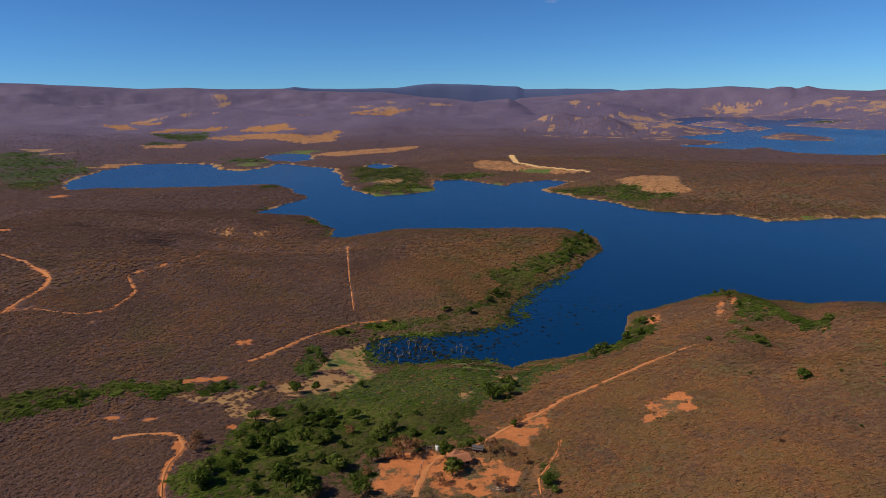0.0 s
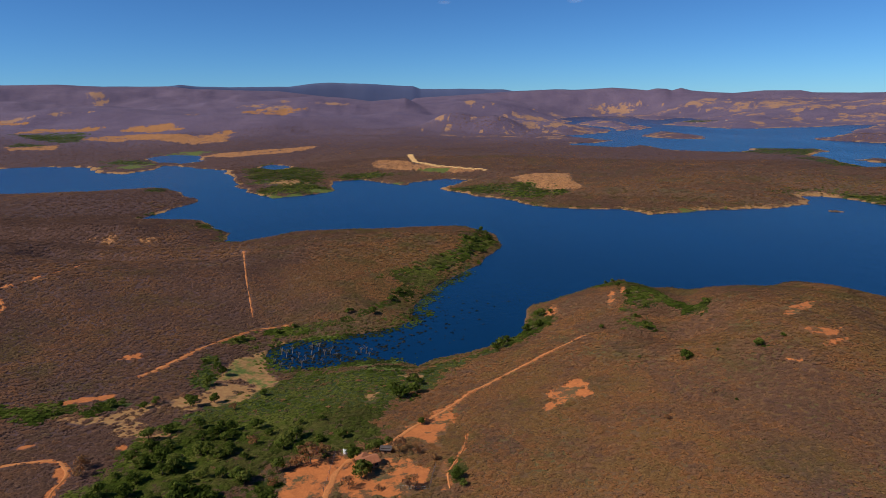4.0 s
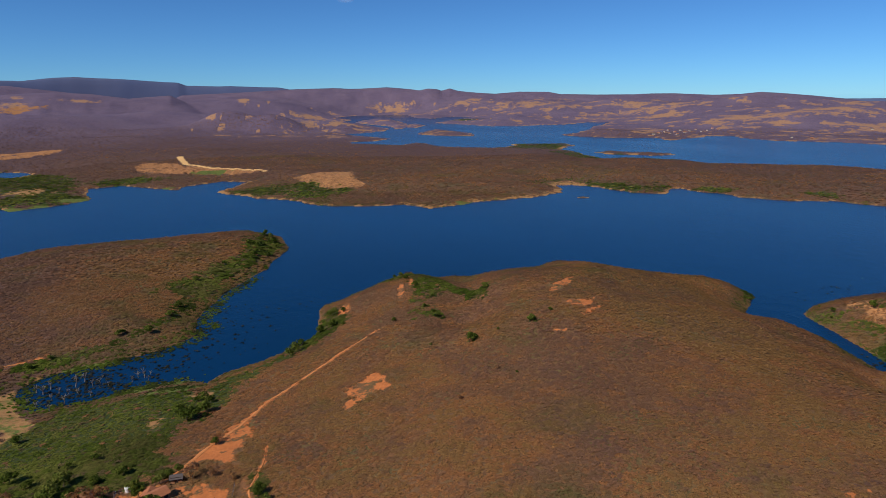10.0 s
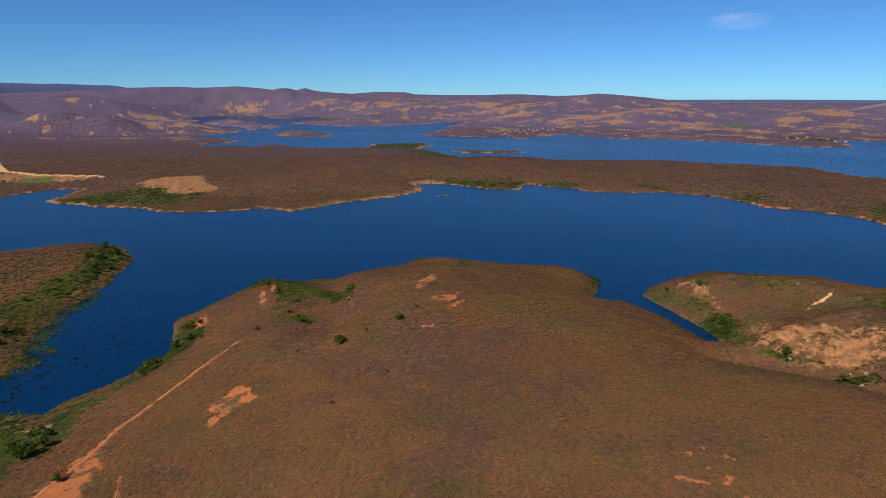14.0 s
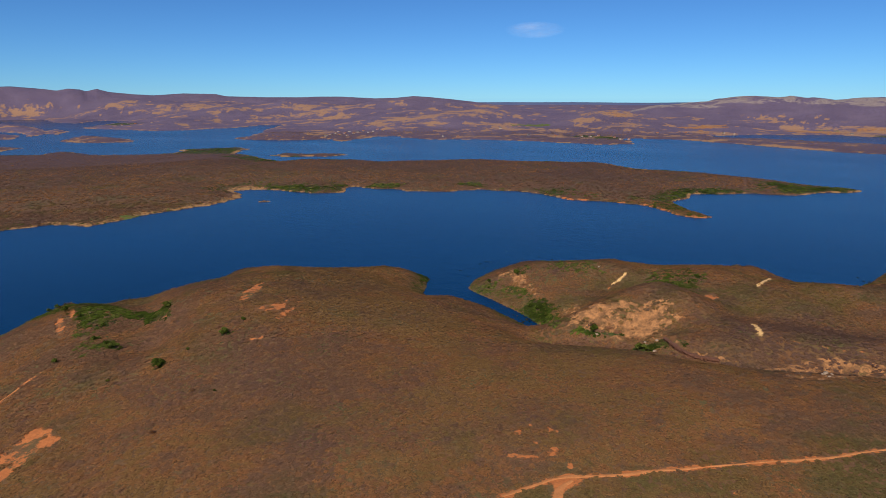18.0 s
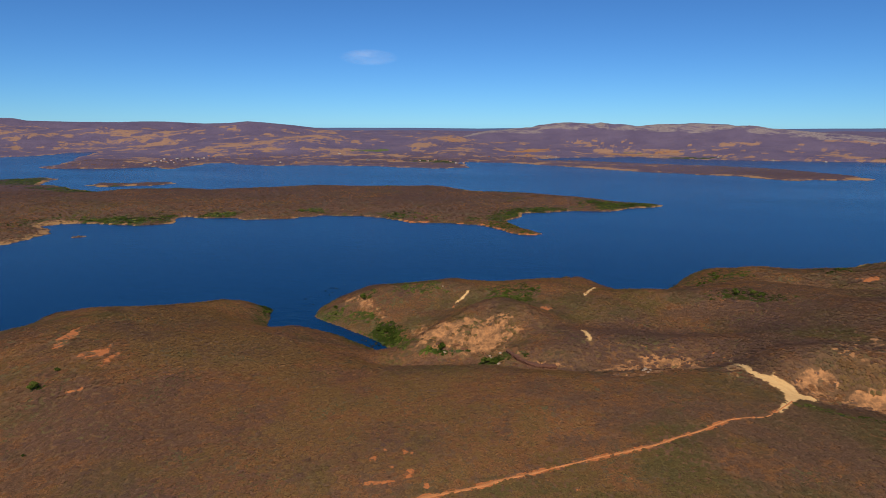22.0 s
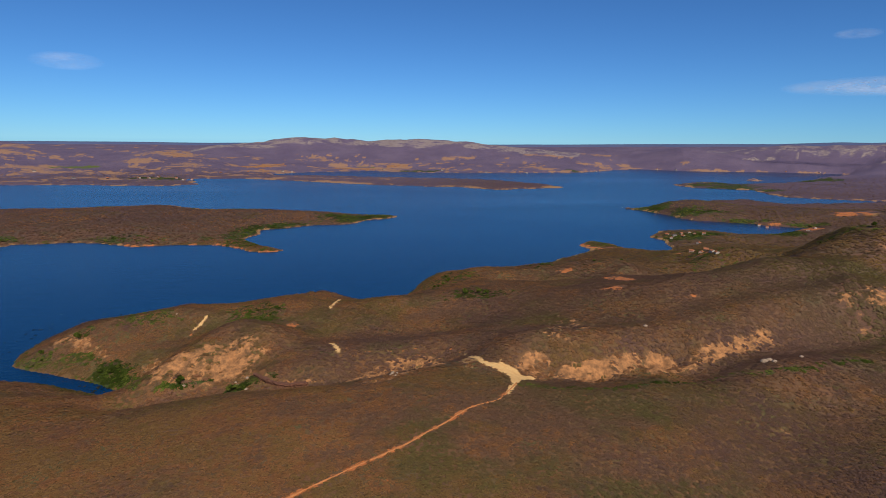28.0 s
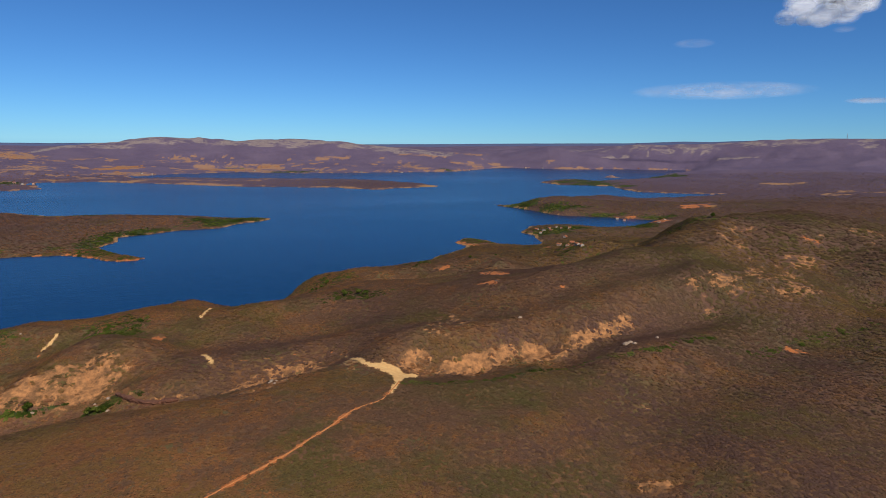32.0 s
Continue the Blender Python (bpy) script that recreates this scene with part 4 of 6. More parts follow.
DEAD_TREES = [
    (-34.3, 291.6, 4), (-31.8, 288.6, 4.5), (-29.3, 292.8, 3.4), (-26, 286.8, 3.9), (-22.5, 283.8, 3.3), (-20.1, 290.9, 4.5), (-16.5, 293.7, 5.1), (-13.4, 287.6, 3.9),
    (-10.7, 289, 3.4), (-7.8, 284.5, 2.8), (1.9, 284, 2.8), (4.2, 286.8, 3.3), (6.4, 285.2, 3.9), (8, 282.4, 2.2), (-18.8, 282.3, 2.8), (-28.3, 281.4, 3.3),
    (-33.3, 276.2, 3.3), (-23.8, 275.7, 3.8), (-28.6, 269.1, 3.7), (-14.5, 278, 2.7), (-9.4, 294.8, 2.3), (-36.8, 283.2, 2.8), (9.3, 288, 2.5), (-5.8, 278.9, 2.4),
]
VILLAGE = [
    (750.3, -376.9), (738.8, -381.2), (743.1, -391.8), (742.5, -402.5), (668.2, -374.4), (505.8, -291.2), (522.6, -286.9), (501.4, -284.2),
    (730.5, -388.6), (484.4, -284.2), (731.8, -373.6), (731.2, -403.2), (726.5, -413.2), (836.3, -572.5), (761.4, -580.2), (781.9, -605.6),
    (858.3, -573.6), (475.4, -283.4),
]
FAR_HOUSES = [
    (1436, 1313.3), (1474.2, 1329.6), (1581.4, 1401.6), (1519.9, 1328), (1604.3, 1382.6), (1695.8, 1438.9), (1604, 1344.1), (1690, 1396.7),
    (1761.1, 1430.6), (1688.7, 1352.3), (1758.3, 1383.9), (1848.1, 1434.8), (1814.2, 1383.8), (1517.6, 1298.4), (1666.6, 1464.6), (1678.7, 2723.1),
    (1602.9, 2550), (1682.8, 2614.8), (1608.1, 2441.7), (1522.8, 2520.5), (1865.4, 659.2), (1863.1, 631.4), (1931.9, 628.1), (2046.2, 1029.2),
    (1847.4, 828.2), (1848.3, 737.4), (1643.4, 1024.1), (1647.1, 972.6), (2347.8, -594.3), (2373.4, -440.1), (2443.6, -277), (2705.8, -1288),
    (2649.7, -1348.9), (2503.5, -927), (2304.6, 319.4), (2292.5, 283.4), (2241.5, 426.4), (1860.6, 512.6), (1833.4, 530.2), (1876.2, 561.2),
    (2521.5, -1786.4), (2463.8, -1900.7), (2474.3, -47.7), (2139.5, 498.7),
]
TANKS = [
    (-3.8, 175.9), (258.2, -8.6),
]
HOUSE_AT = [
    (3, 165.3), (8.7, 173.2), (1.2, 168.4),
]
FENCE_ONE = [
    (-6.9, 176.7), (-7.8, 170.5), (-8.6, 164), (-9.6, 156.9), (-10.3, 150.8),
]
FENCE_TWO = [
    (10.8, 148.7), (14.7, 146.9), (18.4, 145.8), (20.4, 153), (22.7, 161.2),
]
FENCE_THREE = [
    (-0.3, 176.4), (-3.8, 175.9), (-7.4, 176.4), (-11, 176.8),
]
BOULDERS = [
    (257.2, -8.6, 2), (232.5, -9.3, 1.2), (232.6, -6.7, 0.9), (253.3, -120.3, 1.6), (233.4, -7.5, 1.6), (228.7, -8.6, 1.1), (264.8, 81.5, 1.4), (262.5, 58.6, 1.6),
    (255.3, 53.2, 1.5), (261.7, 61, 1.3), (215.4, -152, 2.6), (216.9, -155.2, 2.1), (212.9, -154.4, 1.8), (218.8, -170.1, 1.6), (265.1, 54.8, 1.6), (264.8, 59.6, 1.3),
    (486.3, 73.7, 1.4), (361.9, 112.5, 1.1),
]
# skyline and clouds: degrees left of the first heading, degrees up
SKYLINE = [
    (44.6, 2.26), (34.6, 2.06), (32.51, 1.98), (31.07, 1.85), (28.41, 1.74), (25.22, 1.54), (21.81, 1.6), (18.71, 1.42), (15.47, 1.42), (14.05, 1.45),
    (13.08, 1.57), (11.74, 1.41), (9.2, 1.32), (4.21, 1.28), (2.19, 1.53), (0.67, 1.6), (-2.35, 1.49), (-4.87, 1.33), (-6.62, 1.24), (-7.22, 0.99),
    (-9.84, 0.92), (-10.82, 0.95), (-14.66, 0.81), (-15.61, 0.64), (-19.28, 0.73), (-20.63, 0.65), (-22.37, 0.7), (-24.07, 0.78), (-26.15, 0.63), (-26.96, 0.52),
    (-27.74, 0.68), (-28.53, 0.61), (-28.93, 0.47), (-29.68, 0.66), (-30.46, 0.43), (-32.32, 0.25), (-33.74, 0.17), (-35.96, 0.33), (-38.49, 0.29), (-39.34, 0.11),
    (-42.45, 0.03), (-45.7, 0.03), (-47.12, 0.08), (-49.05, 0.08), (-51.98, -0.06), (-53.97, -0.01), (-55.48, 0.14), (-56.98, 0.04), (-59.01, -0.15), (-61.24, -0.4),
    (-64.59, -0.39), (-69.62, -0.38), (-75.96, -0.42), (-84.96, -0.28), (-99.68, -0.32), (-107.9, -0.22), (-114.98, -0.09), (-124.49, 0.03), (-128.85, 0.22), (-130.94, 0.2),
    (-133.72, 0.32), (-139.12, 0.54), (-153.12, 0.54),
]
CLOUDS = [
    (-138.4, 9.95, 7.8, 4.2), (-129.1, 8.17, 3.3, 0.8), (-139.6, 8.58, 1.6, 0.5), (-131.4, 4.37, 14.5, 1.5), (-141.9, 3.37, 3.7, 0.5), (-66.1, 5.69, 5.2, 1.4), (-20.7, 8.01, 1.6, 0.5), (-9.5, 8.19, 1.3, 0.4),
]
# ---- ground: one sheet to the horizon, its rows closer together near the middle ----
AZ_STEP = 0.16
RADII = [0.01, 12, 25, 40, 55, 70, 82, 92, 100, 108]
while RADII[-1] < 4900:
    RADII.append(RADII[-1] + min(RADII[-1] ** 2 * 2.4e-5, RADII[-1] * 0.012))
RADII = np.array(RADII)


def polar_places():
    az = np.radians(np.concatenate([np.arange(-155, 50, AZ_STEP), np.arange(50, 205, 2.5)]))
    a, q = np.meshgrid(az, RADII, indexing="ij")
    return (-np.sin(a) * q).astype(np.float32), (np.cos(a) * q).astype(np.float32)


def mesh_of(name, verts, faces, size, smooth_faces=False):
    """A mesh from arrays of corners and of faces with that many corners each."""
    mesh = bpy.data.meshes.new(name)
    mesh.vertices.add(len(verts))
    mesh.vertices.foreach_set("co", np.ascontiguousarray(verts, np.float32).ravel())
    mesh.loops.add(faces.size)
    mesh.loops.foreach_set("vertex_index", np.ascontiguousarray(faces, np.int32).ravel())
    mesh.polygons.add(len(faces))
    mesh.polygons.foreach_set("loop_start", np.arange(0, faces.size, size, dtype=np.int32))
    mesh.polygons.foreach_set("use_smooth", np.full(len(faces), smooth_faces))
    mesh.update(calc_edges=True)
    return mesh


def colour_layer(mesh, name, values):
    layer = mesh.attributes.new(name, "FLOAT_COLOR", "POINT")
    layer.data.foreach_set("color", np.ascontiguousarray(values, np.float32).ravel())


def sheet(name, x, y, z, wrap):
    n, m = x.shape
    i, j = np.meshgrid(np.arange(n if wrap else n - 1), np.arange(m - 1), indexing="ij")
    i2 = (i + 1) % n
    quads = np.stack([i2 * m + j, i2 * m + j + 1, i * m + j + 1, i * m + j], -1).reshape(-1, 4)
    return mesh_of(name, np.stack([x, y, z], -1).reshape(-1, 3), quads, 4, True)


def spots(x, y, wob, places):
    """How much of each place is covered by the ellipses: x, y, half width, half depth, turn."""
    v = np.zeros(x.shape)
    for cx, cy, a, b, turn in places:
        reach = 1.8 * max(a, b)
        near = (np.abs(x - cx) < reach) & (np.abs(y - cy) < reach)
        if near.any():
            c, s = math.cos(radians(turn)), math.sin(radians(turn))
            dx, dy = x[near] - cx, y[near] - cy
            q = np.hypot((dx * c + dy * s) / a, (dy * c - dx * s) / b)
            v[near] = np.maximum(v[near], smooth(1.6, 0.25, q + wob[near] * 1.0))
    return v


def plot(x, y, wob, ring, edge=3.0):
    v = np.zeros(x.shape)
    xs, ys = [p[0] for p in ring], [p[1] for p in ring]
    near = (x > min(xs) - 20) & (x < max(xs) + 20) & (y > min(ys) - 20) & (y < max(ys) + 20)
    px, py = x[near], y[near]
    d = line_distance(px, py, ring, True) * np.where(inside(px, py, ring), 1, -1)
    v[near] = smooth(-edge, edge, d + wob[near] * edge * 1.6)
    return v


def track(x, y, line, half):
    v = np.zeros(x.shape)
    xs, ys = [p[0] for p in line], [p[1] for p in line]
    near = (x > min(xs) - 15) & (x < max(xs) + 15) & (y > min(ys) - 15) & (y < max(ys) + 15)
    v[near] = smooth(half * 1.7, half * 0.45, line_distance(x[near], y[near], line))
    return v


TRACKS = [(TRACK_LONG, 0.62), (TRACK_HOUSE, 0.75), (TRACK_STRAIGHT, 0.6), (TRACK_BAY, 0.9), (TRACK_LEFT, 1.2), (TRACK_HOOK, 0.75), (TRACK_SPUR, 1.1), (TRACK_FAINT, 0.6), (TRACK_EAST, 0.32)]


def covers(x, y, d):
    """What covers the land: soil, pale, ochre, green, lime, rock, wood, worn."""
    r = np.hypot(x, y)
    wob = fbm(x, y, 26, 4, 61) * 0.7 + fbm(x, y, 6, 3, 63) * 0.6
    on = np.maximum(d, 0)
    soil, pale, ochre = spots(x, y, wob, SOIL) * 0.78, spots(x, y, wob, PALE) * 0.74, spots(x, y, wob, OCHRE)
    green, lime, rock = spots(x, y, wob, GREEN), spots(x, y, wob, LIME), spots(x, y, wob, ROCK) * 0.78
    lime = np.maximum.reduce([lime, plot(x, y, wob, MUD, 3) * 0.55, plot(x, y, wob, BAY_SAND, 3) * 0.40])
    bald = 0.78 + 0.55 * fbm(x, y, 9, 3, 67)
    for ring in YARDS:
        soil = np.maximum(soil, plot(x, y, wob, ring, 2.5) * bald * (0.8 if ring is YARD_SOUTH else 1.0))
    for ring in SCARS:
        soil = np.maximum(soil, plot(x, y, wob, ring, 1.1) * (0.74 + 0.75 * fbm(x, y, 4, 3, 68)))
    pale = np.maximum.reduce([pale, plot(x, y, wob, BAY_SAND, 3) * 0.95, plot(x, y, wob, SAND_BED, 3) * 0.6, plot(x, y, wob, SAND_SPLIT, 3) * 0.6, plot(x, y, wob, SAND_WASH, 3) * 0.75, plot(x, y, wob * 0.4, FIELD, 4) * 0.3])
    ochre = np.maximum.reduce([ochre * 0.62, plot(x, y, wob, BANK_AREA, 4) * (0.74 + 0.5 * fbm(x, y, 11, 3, 69)), plot(x, y, wob, HEADLAND_SCAR, 3) * 0.75, plot(x, y, wob, LEDGE_FACE, 2) * 0.8])
    for ring in (YELLOW_SLOPE, YELLOW_BROW, YELLOW_EDGE, YELLOW_KNOLL):
        ochre = np.maximum(ochre, plot(x, y, wob, ring, 9) * (0.42 + 0.5 * fbm(x, y, 10, 3, 74)))
    for ring in FIELDS:
        ochre = np.maximum(ochre, plot(x, y, wob, ring, 12) * (0.7 if ring is FIELD_G else 1.0))
    ochre = np.maximum.reduce([ochre, plot(x, y, wob * 0.4, FIELD, 4), plot(x, y, wob, FARM, 5) * 0.85])
    for ring in BLUFFS:
        ochre = np.maximum(ochre, plot(x, y, wob, ring, 4) * (0.60 + 0.6 * fbm(x, y, 8, 3, 70)))
    bank = np.zeros(x.shape)
    for ring in CUTS:
        bank = np.maximum(bank, plot(x, y, wob, ring, 2.0) * (0.92 + 0.4 * fbm(x, y, 8, 3, 72)))
    green = np.maximum.reduce([green, plot(x, y, wob, SWAMP, 6), plot(x, y, wob, GREEN_SLOPE, 6) * 0.85, plot(x, y, wob, BAY_BANK, 4), plot(x, y, wob, HEAD_GREEN, 4) * 0.9, plot(x, y, wob, HEAD_BUSH, 3) * 0.6, plot(x, y, wob, GULLY_BUSH, 3) * 0.6, plot(x, y, wob, BROW_GREEN, 4) * 0.85, plot(x, y, wob, SHORE_BUSH, 4) * 0.9])
    islet = line_distance(x, y, ISLET_G, True) * np.where(inside(x, y, ISLET_G), -1, 1)
    soil = np.maximum(soil, smooth(5, 1, islet) * smooth(-5, -1, islet) * 0.8 * (d > 0))
    green = np.maximum(green, smooth(-2, -7, islet) * 0.8)
    green = np.maximum.reduce([green, plot(x, y, wob, GROVE, 20), plot(x, y, wob, FAR_MARSH, 30) * 0.7, plot(x, y, wob, PLAIN_GREEN, 12) * 0.8])
    green = green * (1 - 0.9 * np.minimum(1, plot(x, y, wob, BAY_SAND, 2) + plot(x, y, wob, SAND_BED, 3) * 0.6 + plot(x, y, wob, SAND_SPLIT, 3) * 0.6))
    worn = np.maximum.reduce([plot(x, y, wob * 0.5, TURNING, 0.9), track(x, y, TRACK_RIDGE, 1.0), track(x, y, TRACK_CREST, 1.0), track(x, y, TRACK_SHORE, 0.9), track(x, y, TRACK_FAR, 5)])
    for line, half in TRACKS:
        soil = np.maximum(soil, track(x, y, line, half * 1.25 + 0.35) * 0.66)
    soil = np.maximum(soil, track(x, y, TRACK_PATH, 0.8) * 0.32)
    # shores: sand on the far point, red earth near its end, green brush behind
    point = line_distance(x, y, POINT_FRONT)
    beach = line_distance(x, y, POINT_FRONT[24:30])
    red = line_distance(x, y, POINT_FRONT[7:13])
    pale = np.maximum(pale, smooth(24, 3, on + wob * 14) * (beach < 45) * (d > 0) * 0.72)
    soil = np.maximum(soil, smooth(6, 2, on + wob * 3) * (red < 14) * (d > 0) * 0.8)
    rim = (d > 0) * smooth(3.6, 1.4, on / np.clip(r / 420, 0.7, 7) + wob * 1.3) * (0.62 + 0.38 * smooth(-0.15, 0.35, fbm(x, y, 160, 2, 71)))
    pale = np.maximum(pale, rim * smooth(420, 700, r))
    front = np.maximum(smooth(52, 12, point), smooth(45, 10, line_distance(x, y, POINT_BACK)) * 0.9)
    green = np.maximum(green, front * (d > 3) * smooth(0.0, 0.5, fbm(x, y, 120, 3, 81) + 0.18) * (1 - pale))
    near_rim = (d > 0) * (r < 760) * smooth(16, 3, on + wob * 8) * 0.75
    green = np.maximum(green, near_rim * 0.45 * smooth(-0.35, 0.1, wob + 0.1))
    strip = smooth(60, 22, line_distance(x, y, STRIP[:8]) + wob * 16) * (d > 0) * smooth(-0.35, 0.1, fbm(x, y, 120, 3, 73))
    pale = np.maximum(pale, strip)
    shrubs = np.maximum(track(x + wob * 3, y + wob * 3, SHRUB_LINE, 1.8) * 0.6, track(x + wob * 3, y + wob * 3, SHRUB_VALE, 3.0) * 0.35)
    green = np.maximum(green, shrubs * 0.9)
    green = green * (1 - 0.55 * smooth(320, 370, x) * smooth(900, 640, r) * (1 - shrubs))
    # haze tint grows with distance; the left and right ends are greyed too
    hazy_wood = np.maximum(smooth(350, 1500, r + 260 * fbm(x, y, 500, 3, 91)), 0.95 * smooth(20, -90, x + 25 * wob))
    hazy_wood = np.maximum(hazy_wood, 0.45 * smooth(-110, -260, y))
    for near, top, share in range_brow(x, y):
        rock = np.maximum(rock, share * smooth(0.50, 0.78, near + 0.28 * fbm(x, y, 120, 4, 157)) * (top > 60) * (0.62 + 0.6 * fbm(x, y, 60, 3, 159)))
    brow = np.maximum.reduce([near * (top > 75) for near, top, _ in range_brow(x, y)])
    # worked country beyond the lake: many small clearings, stretched to fit the camera's view
    worked = smooth(2600, 1500, np.hypot(x - 2300, (y - 1700) * 0.75)) + 0.35 * smooth(900, 300, np.hypot(x - 2500, y + 700))
    az, low = np.degrees(np.arctan2(-x, y)), 57.3 * 75 / r
    strips = np.maximum(fbm(az, low * 34, 1.9, 4, 97), fbm(az, low * 30, 0.8, 3, 99) - 0.06) + 0.2 * fbm(x, y, 900, 2, 98)
    bare = smooth(0.24, 0.31, strips * np.minimum(worked, 1.1)) * smooth(1700, 2000, r) * (d > 25) * (1 - rock) * smooth(0.3, 0.06, brow)
    pale = np.maximum(pale, bare * 0.66)
    return soil, pale, np.maximum(ochre * (1 - 0.8 * green), bank), green * (1 - soil), lime, rock, hazy_wood, worn


GX, GY = polar_places()
GD = from_water(GX, GY)
GZ = land_height(GX, GY, GD)
COVER = covers(GX, GY, GD)
GZ = GZ + np.where(GD > 6, COVER[2] * (fbm(GX, GY, 9, 3, 33) * 1.6 + (0.5 - np.abs(fbm(GX, GY, 7, 3, 37)) * 2) * 1.3) + COVER[5] * fbm(GX, GY, 60, 4, 35) * 9, 0)
ground_mesh = sheet("ground", GX, GY, GZ, True)
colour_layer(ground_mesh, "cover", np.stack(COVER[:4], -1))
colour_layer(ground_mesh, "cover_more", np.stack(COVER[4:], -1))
# haze mask for the far land, by distance from the hover
haze_layer = ground_mesh.attributes.new("far_land", "FLOAT", "POINT")
haze_layer.data.foreach_set("value", (smooth(1150, 2700, np.hypot(GX, GY) + 500 * fbm(GX, GY, 700, 3, 47)) * 0.9).astype(np.float32).ravel())
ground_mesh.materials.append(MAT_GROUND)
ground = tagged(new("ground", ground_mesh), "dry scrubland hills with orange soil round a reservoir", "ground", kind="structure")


def read(field, x, y):
    """The value of a field of the ground sheet at other places."""
    a = np.degrees(np.arctan2(-x, y))
    a = np.where(a < -155, a + 360, a)
    u = np.clip((a + 155) / AZ_STEP, 0, 205 / AZ_STEP - 2)
    v = np.clip(np.interp(np.hypot(x, y), RADII, np.arange(len(RADII))), 0, len(RADII) - 1.001)
    i, j = u.astype(int), v.astype(int)
    p, q = u - i, v - j
    return (field[i, j] * (1 - p) + field[i + 1, j] * p) * (1 - q) + (field[i, j + 1] * (1 - p) + field[i + 1, j + 1] * p) * q


def ground_at(x, y):
    return float(read(GZ, np.array([float(x)]), np.array([float(y)]))[0])


def dirt_track(line, half, seed, label, mat):
    """A worn strip of bare earth laid over the ground, uneven along its edges."""
    pts = [np.array(p, float) for p in line]
    pts = [2 * pts[0] - pts[1]] + pts + [2 * pts[-1] - pts[-2]]
    way = []
    for a, b, c, e in zip(pts[:-3], pts[1:-2], pts[2:-1], pts[3:]):
        n = max(2, int(np.hypot(*(c - b)) / 0.7))
        for u in np.arange(n) / n:
            way.append(0.5 * (2 * b + (c - a) * u + (2 * a - 5 * b + 4 * c - e) * u * u + (3 * b - a - 3 * c + e) * u ** 3))
    way = np.array(way)
    along = np.gradient(way, axis=0)
    side = np.stack([-along[:, 1], along[:, 0]], 1) / (np.hypot(along[:, 0], along[:, 1])[:, None] + 1e-9)
    s = np.arange(len(way)) * 0.7
    cols = []
    for k in np.linspace(-1, 1, 7):
        w = half * (1 - 0.62 * (s / s[-1])) * np.clip(1 + 1.1 * fbm(s, s * 0 + 9 * np.sign(k), 5, 4, seed) + 0.6 * fbm(s, s * 0, 30, 3, seed + 3), 0.12, 2)
        cols.append(way + side * (k * w)[:, None])
    c = np.stack(cols, 1)
    x, y = c[..., 0], c[..., 1]
    z = read(GZ, x, y) + 0.16 - 0.12 * np.abs(np.linspace(-1, 1, 7))[None, :] ** 4
    m = sheet("dirt_track", x, y, z, False)
    if m.polygons[0].normal.z < 0:
        m.flip_normals()
    m.materials.append(mat)
    return tagged(new("dirt_track", m), label, "dirt track", kind="structure")


for i, (line, half) in enumerate(TRACKS):
    dirt_track(line, half, 200 + 7 * i, "narrow orange dirt track worn through dry scrub", MAT_TRACK)

wx, wy = np.meshgrid(np.linspace(-1500, 4200, 58), np.linspace(-2900, 4700, 77), indexing="ij")
water_mesh = sheet("water", wx, wy, wx * 0, False)
water_mesh.flip_normals()
water_mesh.materials.append(MAT_WATER)
water = tagged(new("water", water_mesh), "dark blue rippled water of a large reservoir", "lake", kind="structure")

# ---- scrub: leafless shrubs and thickets that nobody could count ----
rng = np.random.default_rng(7)


def tuft_shapes(count, tufts, spread=0.26, long=0.62):
    """Unit shrubs, one wide and one high: each a bunch of small pointed sprays."""
    shapes = []
    for _ in range(count):
        way = rng.normal(size=(tufts, 3))
        way /= np.linalg.norm(way, axis=1, keepdims=True)
        way[:, 2] = np.abs(way[:, 2]) * 0.9 + 0.05
        mid = way * (0.30 + 0.22 * rng.random((tufts, 1))) * np.array([1, 1, 1.5]) + np.array([0, 0, 0.12])
        # each spray lies like a flake on the dome of the shrub
        face = way * 0.30 + np.array([0, 0, 0.85]) + rng.normal(size=(tufts, 3)) * 0.20
        face /= np.linalg.norm(face, axis=1, keepdims=True)
        side = np.cross(face, rng.normal(size=(tufts, 3)))
        side /= np.linalg.norm(side, axis=1, keepdims=True) + 1e-9
        up = np.cross(face, side)
        s = spread * (0.6 + 0.8 * rng.random((tufts, 1)))
        shapes.append(np.stack([mid - side * s - up * long * 0.35, mid + side * s - up * long * 0.35, mid + up * long * 0.65 * (0.6 + 0.7 * rng.random((tufts, 1)))], 1))
    return np.array(shapes)


def scrub_mesh(name, x, y, z, width, tall, shade, tufts, variants=24, spread=0.26, long=0.62, lean=None):
    shapes = tuft_shapes(variants, tufts, spread, long)
    pick = rng.integers(0, variants, len(x))
    t = rng.random(len(x)) * 2 * np.pi
    c, s = np.cos(t)[:, None, None], np.sin(t)[:, None, None]
    p = shapes[pick]
    u = (p[..., 0] * c[..., 0, None] - p[..., 1] * s[..., 0, None]) * width[:, None, None] + x[:, None, None]
    v = (p[..., 0] * s[..., 0, None] + p[..., 1] * c[..., 0, None]) * width[:, None, None] + y[:, None, None]
    w = p[..., 2] * tall[:, None, None] + z[:, None, None] - 0.1
    if lean is not None:
        w = w + lean[0][:, None, None] * (u - x[:, None, None]) + lean[1][:, None, None] * (v - y[:, None, None])
    verts = np.stack([u, v, w], -1).reshape(-1, 3)
    mesh = mesh_of(name, verts, np.arange(len(verts)).reshape(-1, 3), 3)
    colour_layer(mesh, "shade", np.repeat(shade, tufts * 3, axis=0))
    return mesh


